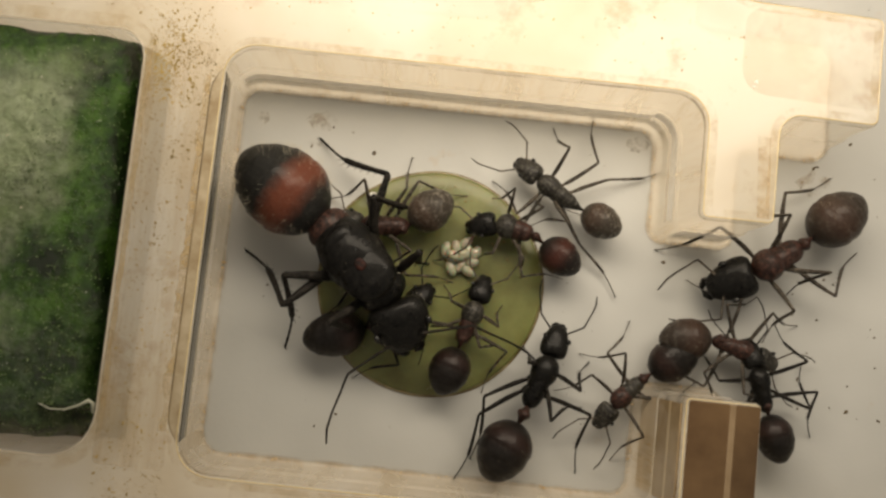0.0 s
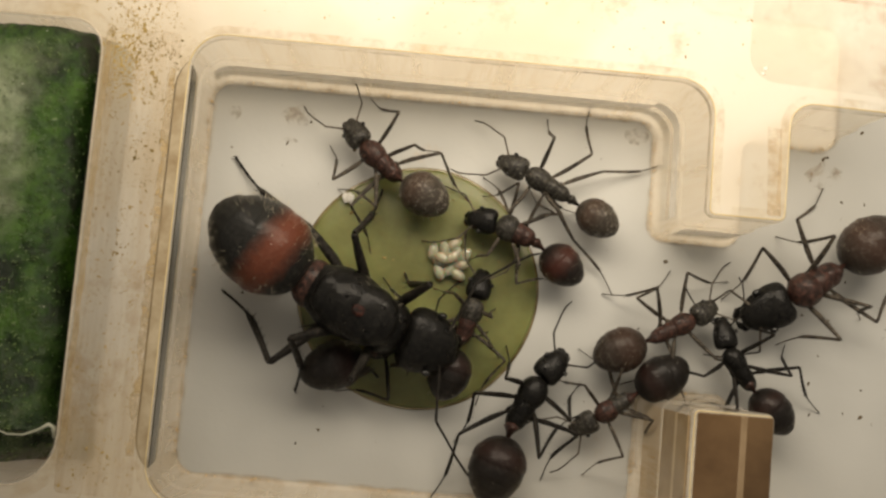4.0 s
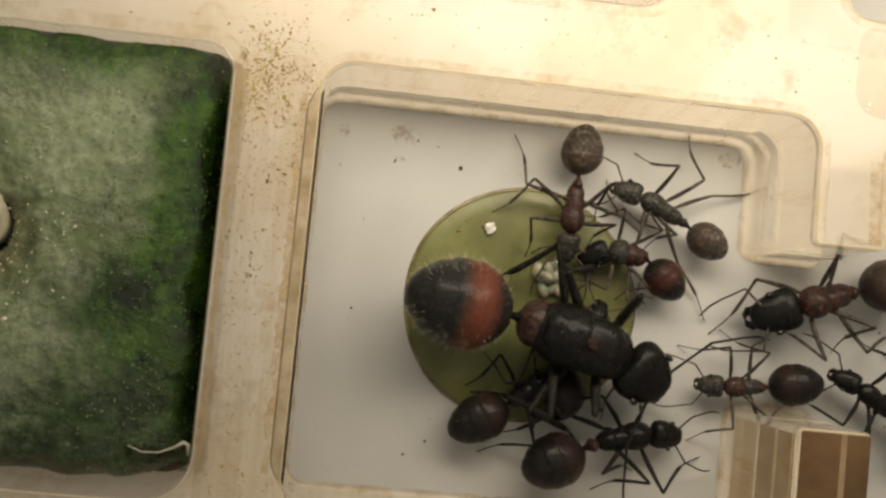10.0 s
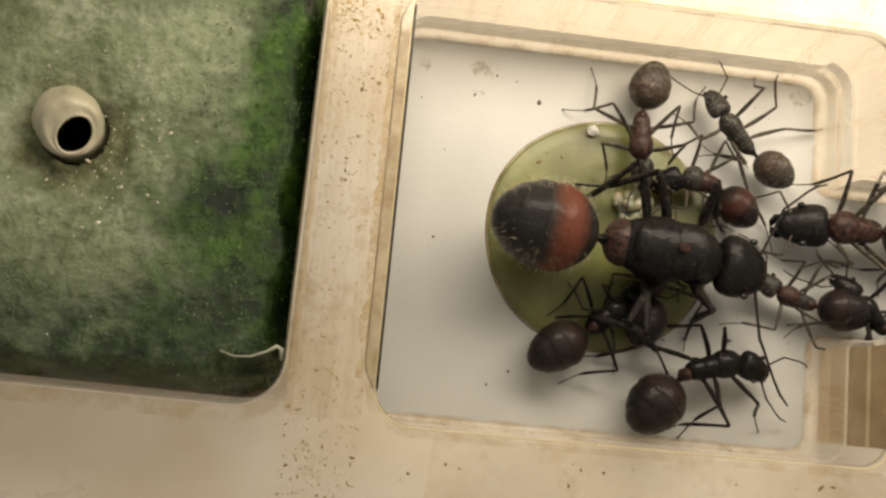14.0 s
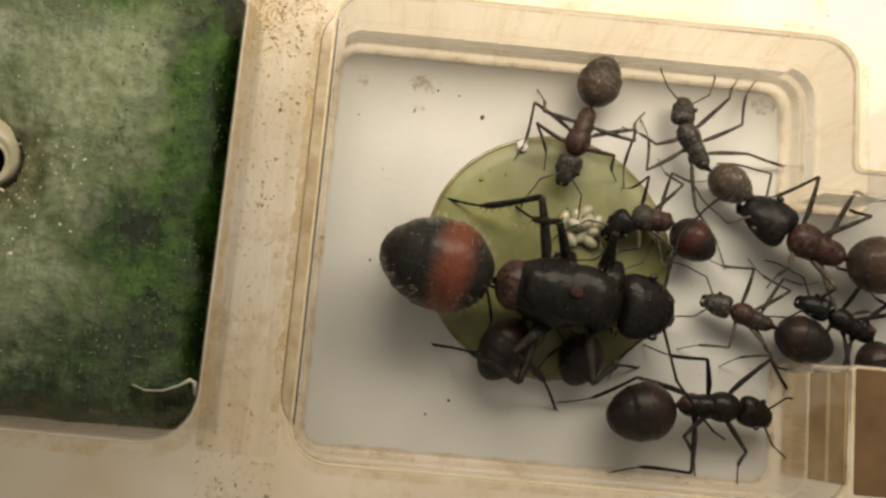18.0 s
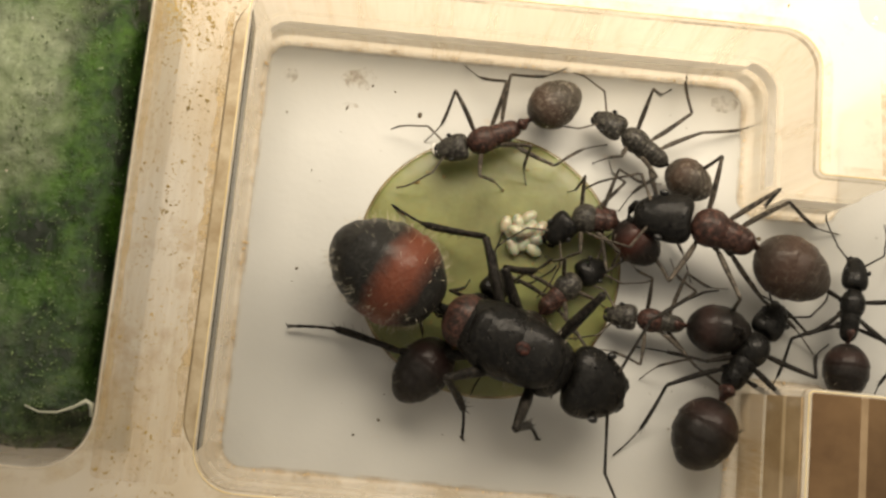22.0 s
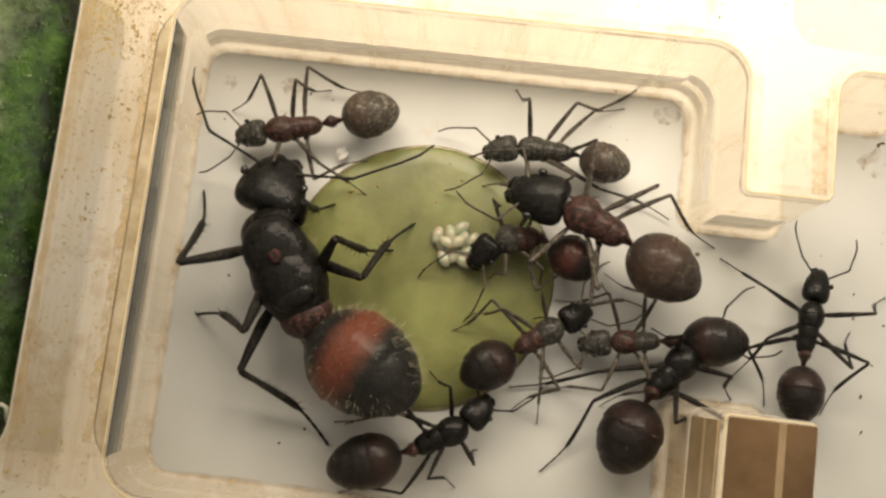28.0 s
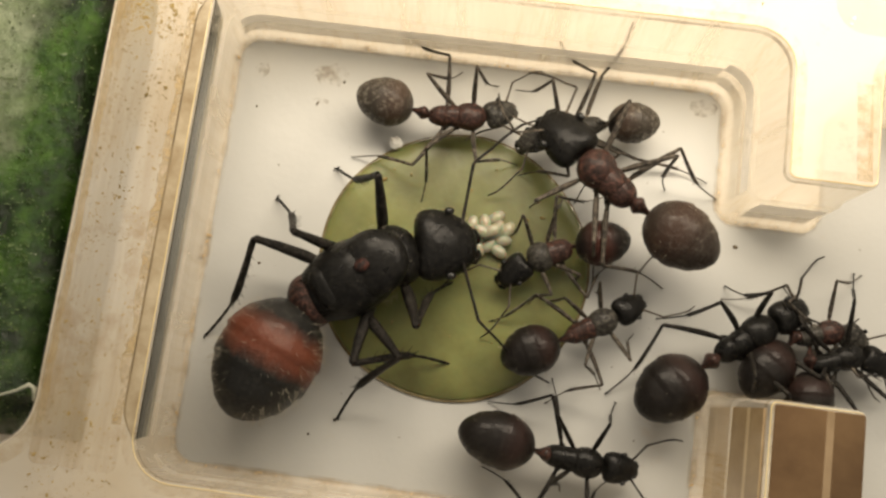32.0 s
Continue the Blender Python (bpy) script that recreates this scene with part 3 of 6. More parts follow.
def edge_line(x0, x1, mat, label):
    """A thin line along the milled step of the bar, beside the chamber, tapered at both ends."""
    bm = bmesh.new()
    rings = []
    for k in range(41):
        y = -15.75 + 16.9 * k / 40
        w = min(1.0, 0.06 + (min(k, 40 - k) / 2.5) ** 0.7)
        a, b = -4.42 + (x0 + 4.42) * w, -4.42 + (x1 + 4.42) * w
        rings.append([(x, y, z) for x, z in ((a, RIM - 0.05), (a, RIM + 0.016), (b, RIM + 0.016), (b, RIM - 0.05))])
    bridge(bm, rings)
    bmesh.ops.recalc_face_normals(bm, faces=bm.faces)
    tagged(part("trim_line", bm, mat, smooth=False), label, "rim", kind="structure")


edge_line(-5.01, -4.94, LINE_DARK, "thin dark line along the milled step")
edge_line(-4.935, -4.525, STEP, "narrow grey-tan step beside the chamber")
# added lips in pale colours draw the highlights along the milled edges
for name, points, mat in (("pit", PIT, GLINT_PALE), ("chamber", CHAMBERS[0][1], GOLD)):
    lip = bmesh.new()
    bridge(lip, [[(x, y, z) for x, y in outline(points, q)] for q, z in ((-0.13, RIM + 0.005), (-0.12, RIM + 0.02), (-0.105, RIM + 0.025), (-0.09, RIM + 0.02), (-0.08, RIM - 0.02))])
    for f in lip.faces:
        f.normal_flip()
    tagged(part("trim_highlight_" + name, lip, mat), "thin added lip, coloured as the highlight along the plate's milled edge", "rim", kind="structure")


def wall_band(x, y0, y1, z0, z1, mat, label):
    """A thin streak on a wall that faces the chamber's middle."""
    bm = bmesh.new()
    face = lambda z: x - 0.7 * (1 - z / RIM) - 0.05 * (RIM - z) / 3.5
    bridge(bm, [[(face(z) - d, y, z) for y, z in ((y0, z0), (y1, z0), (y1, z1), (y0, z1))] for d in (-0.1, 0.03)])
    bm.faces.new(bm.verts[-4:])
    bmesh.ops.recalc_face_normals(bm, faces=bm.faces)
    tagged(part("wall_band", bm, mat, smooth=False), label, "wall face", kind="structure")


for z0, z1, mat in ((0.5, 1.4, TAN), (1.4, 2.4, TAN_DARK), (2.4, 2.65, CREAM), (2.65, 3.9, TAN_BROWN), (3.9, 4.15, TAN), (4.15, 5.2, TAN_BROWN)):
    wall_band(17.46, -16.2, -11.75, z0, z1, mat, "streaked tan band on the side of the door post")


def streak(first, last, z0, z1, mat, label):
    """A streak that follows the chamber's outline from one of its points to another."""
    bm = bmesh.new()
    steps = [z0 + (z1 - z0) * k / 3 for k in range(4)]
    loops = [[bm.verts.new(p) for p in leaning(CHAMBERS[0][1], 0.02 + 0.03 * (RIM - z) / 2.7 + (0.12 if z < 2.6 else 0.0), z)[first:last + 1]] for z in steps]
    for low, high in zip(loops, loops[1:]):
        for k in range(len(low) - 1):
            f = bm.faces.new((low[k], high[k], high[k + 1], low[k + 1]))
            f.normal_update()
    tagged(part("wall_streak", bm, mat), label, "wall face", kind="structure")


# bright glare of the acrylic painted as white streaks, one tan line between
for z0, z1, mat in ((0.5, 1.25, WHITE_GLARE), (1.3, 1.65, TAN_STREAK), (1.7, 2.4, WHITE_GLARE)):
    streak(125, 133, z0, z1, mat, "painted glare and tan line on the wall beside the door stub")
streak(133, 139, 0.45, 1.9, WHITE_GLARE, "painted white glare along the foot of the upper wall")
streak(116, 117, 0.4, 2.4, WHITE_GLARE, "painted white glare on the end of the door stub")
stripe = bmesh.new()
stripe.faces.new([stripe.verts.new((x, y, RIM + 0.014)) for x, y in ((20.05, -3.2), (20.62, -3.2), (20.45, 0.5), (19.85, 0.55))])
tagged(part("trim_stripe", stripe, STRIPE, smooth=False), "amber dried stripe on the door stub", "stain", kind="structure")
tagged(part("floor_ring_stain", rim_foot(CHAMBERS[0][1]), FOOT, smooth=False), "amber stain along the foot of the chamber wall", "stain", kind="structure")


# ---- sponge and tube ----
def make_sponge_block():
    nx, ny = 190, 150
    x0, x1, y0, y1 = -35.6, -8.36, -16.48, 2.2
    verts, faces = [], []
    for j in range(ny + 1):
        for i in range(nx + 1):
            u, v = i / nx, j / ny
            x, y = x0 + (x1 - x0) * u, y0 + (y1 - y0) * v
            edge = min(x1 - x, y - y0, y1 - y + 0.7)
            rag = noise.noise(Vector((x * 0.5, y * 0.5, 3.0))) * 0.5
            drop = max(0.0, 1.0 - max(edge + rag + 0.1, 0.0) / 1.1)
            z = 4.75 + 0.28 * noise.noise(Vector((x * 0.35, y * 0.35, 0))) + 0.09 * noise.noise(Vector((x * 1.7, y * 1.7, 5))) + 0.08 * noise.noise(Vector((x * 4.5, y * 4.5, 9)))
            z -= 2.4 * drop ** 1.7
            d = math.hypot(x + 18.1, y + 6.2)
            z -= 0.55 * math.exp(-((d - 1.9) / 1.2) ** 2)
            hollow = min(1.0, max(0.0, (x + 11.6) / 2.2)) * min(1.0, max(0.0, (-14.75 - y) / 0.5))
            z -= 2.6 * hollow
            if d < 1.35:
                z = 1.2
            verts.append((x * MM, y * MM, z * MM))
    for j in range(ny):
        for i in range(nx):
            a = j * (nx + 1) + i
            faces.append((a, a + 1, a + nx + 2, a + nx + 1))
    # skirt down to the pit bottom
    border = list(range(nx + 1)) + [(j + 1) * (nx + 1) - 1 for j in range(1, ny + 1)] + [ny * (nx + 1) + i for i in range(nx - 1, -1, -1)] + [j * (nx + 1) for j in range(ny - 1, 0, -1)]
    low = len(verts)
    verts += [(verts[i][0], verts[i][1], 0.62 * MM) for i in border]
    n = len(border)
    faces += [(border[k], low + k, low + (k + 1) % n, border[(k + 1) % n]) for k in range(n)]
    mesh = bpy.data.meshes.new("sponge")
    mesh.from_pydata(verts, [], faces)
    return finish(mesh, SPONGE)


# dark sheet paints the shade in the gap between sponge and pit wall
side = bmesh.new()
bridge(side, [[(x, y, z) for x, z in ((-8.26, 0.7), (-8.26, 5.1), (-8.30, 5.1), (-8.34, 0.7))] for y in (-15.2, -10.0, -5.0, 1.2)])
bmesh.ops.recalc_face_normals(side, faces=side.faces)
tagged(part("wall_gap_shade", side, PIT_SIDE, smooth=False), "dark brown-green sheet painting the gap's shade on the pit side", "stain", kind="structure")
sponge = tagged(new("sponge", make_sponge_block()), "wet sponge overgrown with green algae, filling the pit", "sponge")
rnd = random.Random(21)
grains, tufts = bmesh.new(), bmesh.new()
surface = sponge.data.vertices
for _ in range(150):
    v = surface[rnd.randrange(28800)].co / MM
    if v.z > 4.2:
        bmesh.ops.create_icosphere(grains, subdivisions=1, radius=abs(rnd.gauss(0, 0.025)) + 0.012, matrix=Matrix.Translation(v))
# pale beads stand in for the glints of the wet sponge
glints = bmesh.new()
for _ in range(70):
    a, q = rnd.gauss(-0.1, 0.9), rnd.gauss(3.1, 0.9)
    x, y = -18.2 + q * math.cos(a), -6.2 + q * math.sin(a)
    near = min(surface, key=lambda v: (v.co.x / MM - x) ** 2 + (v.co.y / MM - y) ** 2).co / MM
    bmesh.ops.create_icosphere(glints, subdivisions=1, radius=abs(rnd.gauss(0, 0.03)) + 0.025, matrix=Matrix.Translation(near) @ Matrix.Rotation(rnd.uniform(0, 3), 4, "Z") @ Matrix.Diagonal((1.5, 0.8, 0.5, 1)))
for _ in range(7000):
    v = surface[rnd.randrange(28000)].co / MM
    if rnd.random() < (0.9 if v.x > -11 else 0.4 if v.x > -13 else 0.0):
        d = Vector((rnd.gauss(0, 0.5), rnd.gauss(0, 0.5), 1)).normalized() * rnd.uniform(0.08, 0.26)
        q = Vector((rnd.uniform(-1, 1), rnd.uniform(-1, 1), 0)).normalized() * 0.035
        k = Vector((-q.y, q.x, 0))
        base_v = [tufts.verts.new(v + e) for e in (q, k - q, -k - q)]
        tip = tufts.verts.new(v + d)
        for n in range(3):
            tufts.faces.new((base_v[n], base_v[(n + 1) % 3], tip))
part("grains", grains, FIBRE, sponge, "tiny pale grains on the sponge")
part("wet_glints", glints, GLINT_PALE, sponge, "small pale beads standing in for wet glints round the tube")
part("moss", tufts, MOSS, sponge, "short bright green algae tufts", smooth=False)

nozzle = tagged(new("feeding_tube"), "ivory plastic tube end with a dark bore in the sponge", "tube")
nozzle.matrix_basis = mpose(-18.25, -6.0, 4.40, 18, 16, 0)
collar = bmesh.new()


def turned(r, z, dx=0.0, dy=0.0, oval=0.0):
    """A ring, longer by its oval share along one slant."""
    ring = []
    for k in range(32):
        q = 2 * math.pi * k / 32
        x, y = r * (1 + oval) * math.cos(q), r * (1 - oval) * math.sin(q)
        ring.append((dx + x * 0.5 - y * 0.866, dy + x * 0.866 + y * 0.5, z))
    return ring


# the mouth of the bore lies off the middle of the worn collar
bridge(collar, [turned(1.75, -1.1), turned(1.40, -0.1), turned(1.25, 0.36), turned(1.14, 0.52, 0.03, -0.04), turned(1.02, 0.56, 0.08, -0.12), turned(0.90, 0.50, 0.14, -0.20, 0.05), turned(0.83, 0.58, 0.17, -0.26, 0.09), turned(0.78, 0.62, 0.18, -0.27, 0.11), turned(0.73, 0.58, 0.18, -0.28, 0.12), turned(0.71, 0.40, 0.18, -0.28, 0.12)])
for v in collar.verts:
    v.co += Vector((noise.noise(v.co * 1.1), noise.noise(v.co * 1.1 + Vector((5, 0, 0))), noise.noise(v.co * 2.0 + Vector((0, 7, 0))))) * 0.07
part("collar", collar, TUBE, nozzle)
bore = bmesh.new()
bridge(bore, [turned(0.78, 0.48, 0.18, -0.28, 0.12), turned(0.72, -0.2, 0.18, -0.28, 0.12), turned(0.70, -1.3, 0.18, -0.28, 0.12), turned(0.66, -2.4, 0.18, -0.28), turned(0.05, -2.42, 0.18, -0.28)])
part("bore", bore, HOLE, nozzle, "dark inside of the tube")

fibre = bmesh.new()
tube(fibre, [(-10.9, -14.72, 4.9), (-10.3, -14.9, 5.05), (-9.6, -14.85, 5.2), (-9.0, -14.6, 5.25), (-8.6, -14.35, 5.2), (-8.42, -14.45, 5.15), (-8.38, -14.9, 5.1)], [0.025, 0.035, 0.045, 0.06, 0.09, 0.10, 0.05], 6)
tagged(part("fibre", fibre, FIBRE), "pale curled fibre over the edge of the sponge", "fibre")

# ---- green disc ----
disc = tagged(new("gel_disc"), "round translucent olive green gel disc on the floor", "disc")
disc.matrix_basis = mpose(5.75, -7.35, 0.0)
R = 5.58
top = bmesh.new()
wav = lambda r, z: [(r * math.cos(w) * (1 + 0.006 * math.sin(5 * w + 1)), r * math.sin(w) * (1 + 0.006 * math.sin(5 * w + 1)), z) for w in (2 * math.pi * k / 96 for k in range(96))]
loops = bridge(top, [wav(R, 0.0), wav(R - 0.03, 0.1), wav(R - 0.14, 0.16), wav(R - 0.8, 0.2), wav(R - 2.5, 0.24), wav(0.4, 0.25)])
top.faces.new(loops[-1])
bmesh.ops.recalc_face_normals(top, faces=top.faces)
part("body", top, DISC, disc)
edge = bmesh.new()
bridge(edge, [wav(R - 0.02, 0.1), wav(R + 0.06, 0.1), wav(R + 0.1, 0.0)])
bmesh.ops.recalc_face_normals(edge, faces=edge.faces)
part("rim", edge, DISC_EDGE, disc, "thin dried pale rim")
marks = bmesh.new()
rnd = random.Random(8)
for _ in range(26):
    a, r = rnd.uniform(0, 6.28), 5.1 * math.sqrt(rnd.random())
    size = rnd.uniform(0.03, 0.12)
    bmesh.ops.create_icosphere(marks, subdivisions=1, radius=size, matrix=Matrix.Translation((r * math.cos(a), r * math.sin(a), 0.24)) @ Matrix.Rotation(rnd.uniform(0, 3), 4, "Z") @ Matrix.Diagonal((1.4, 0.7, 0.3, 1)))
part("marks", marks, ALGAE, disc, "small brown marks on the gel")


# ---- ants ----
def bumps(u, at, depth, width):
    return sum(depth * math.exp(-((u - a) / width) ** 2) for a in at)


def gaster_profile(u):
    v = u ** 1.06
    base = math.sqrt(max(0.0, 1 - (2 * v - 1) ** 2)) ** (0.92 + 0.08 * max(0.0, 0.5 - u))
    edges = (0.0, 0.16, 0.36, 0.60, 1.0)
    saw = 0.0
    for a, b in zip(edges, edges[1:]):
        if a <= u <= b:
            saw = 0.045 * (1 - (u - a) / (b - a))
    return base * (0.955 + saw) * (0.95 + 0.09 * math.sin(math.pi * u * 0.9)) * (0.94 + 0.10 * u)


def smooth_profile(u):
    return math.sqrt(max(0.0, 1 - (2 * u - 1) ** 2)) ** 0.9


def queen_thorax(u):
    s = math.sqrt(max(0.0, 1 - (2 * u - 1) ** 2)) ** 0.72
    return s * (0.74 + 0.30 * math.sin(math.pi * min(1, u * 1.15 + 0.05))) * (1 - bumps(u, (0.22, 0.78), 0.03, 0.03))


def head_profile(u):
    s = math.sqrt(max(0.0, 1 - (2 * u - 1) ** 2)) ** 0.60
    return s * (1.07 - 0.40 * u)


def hairs(length, width, height, profile, count, size, seed, skip=0.0):
    bm = bmesh.new()
    rnd = random.Random(seed)
    for _ in range(count):
        u = rnd.uniform(0.04, 0.96 - skip)
        w = rnd.choice((0.0, math.pi)) + rnd.gauss(0, 0.55)
        g = profile(u)
        p = Vector(((u - 0.5) * length, width / 2 * g * math.cos(w), height / 2 * g * math.sin(w)))
        d = Vector((p.x / length ** 2, p.y / width ** 2, p.z / height ** 2)).normalized()
        d = (d + Vector((rnd.uniform(-0.6, -0.1), rnd.uniform(-0.25, 0.25), rnd.uniform(-0.2, 0.2)))).normalized()
        s = d.orthogonal().normalized() * size * 0.017
        q = d.cross(s)
        tip = bm.verts.new(p + d * size * rnd.uniform(0.7, 1.2))
        ring = [bm.verts.new(p - d * 0.02 + s * math.cos(a) + q * math.sin(a)) for a in (0, 2.09, 4.19)]
        for k in range(3):
            bm.faces.new((ring[k], ring[(k + 1) % 3], tip))
    return bm


# feet of the ants whose stance is plain to see: forward and side of the thorax
QUEEN_FEET = {(0, 1): (1.9, 2.6, 0), (1, 1): (-0.4, 4.7, 0), (2, 1): (-6.5, 2.6, 0), (0, -1): (2.7, -2.7, 0), (1, -1): (0.3, -5.5, 0), (2, -1): (-4.6, -3.9, 0)}
SLENDER_FEET = {(0, 1): (2.9, 1.2, 0), (1, 1): (0.0, 1.9, 0), (2, 1): (-6.0, 2.5, 0), (0, -1): (1.8, -2.8, 0), (1, -1): (0.5, -4.8, 0), (2, -1): (-4.0, -5.1, 0)}
DUSTY_FEET = {(0, -1): (2.7, -1.6, 0), (1, -1): (-1.4, -3.6, 0), (2, -1): (-4.4, -1.6, 0), (0, 1): (1.6, 1.9, 0), (1, 1): (0.0, 2.4, 0), (2, 1): (-3.6, 2.9, 0)}
BLACK_FEET = {(2, 1): (-6.2, 1.6, 0), (1, 1): (-2.6, 2.6, 0), (0, 1): (1.6, 1.8, 0), (2, -1): (-2.9, -2.6, 0), (1, -1): (-0.8, -3.0, 0), (0, -1): (3.2, -2.9, 0)}
MAJOR_FEET = {(0, 1): (2.4, 1.8, 0), (1, 1): (-1.2, 2.9, 0), (2, 1): (-4.4, 2.5, 0), (0, -1): (3.1, -2.5, 0), (1, -1): (-1.2, -2.6, 0), (2, -1): (-3.8, -2.9, 0)}
SMALL_FEET = {(0, 1): (1.3, 1.9, 0), (1, 1): (-1.2, 2.2, 0), (2, 1): (-3.1, 1.5, 0), (0, -1): (1.5, -1.3, 0), (1, -1): (-0.6, -2.2, 0), (2, -1): (-3.0, -1.9, 0)}

# where some of her feet stay put: from, until, x, y
QUEEN_HOLDS = {
    (2, -1): [(1.5, 2.5, -2.68, -8.09), (19, 24.4, -3.56, -10.69), (27.6, 28.5, 4.60, -6.38), (29.4, 30.5, 5.66, -14.84)],
    (1, -1): [(1.5, 2.5, -0.05, -9.92), (19, 21.4, -0.25, -13.20), (22, 24.4, 5.31, -14.66), (27.6, 28.5, 5.42, -5.05), (29.4, 30.5, 6.24, -11.45)],
    (0, -1): [(27.6, 28.5, 1.81, -4.70)],
    (2, 1): [(27.6, 28.6, 2.83, -14.77), (29.3, 30.5, -4.03, -11.56)],
    (1, 1): [(1, 2.5, -0.95, -1.31), (7.5, 8.5, 3.87, -5.05), (11.5, 18.2, 4.04, -5.13), (27.6, 28.9, -3.38, -10.08), (29.3, 30.5, -1.99, -5.45)],
    (0, 1): [(27.6, 28.6, -3.93, -4.88), (29.3, 30.5, 0.33, -3.85)],
}

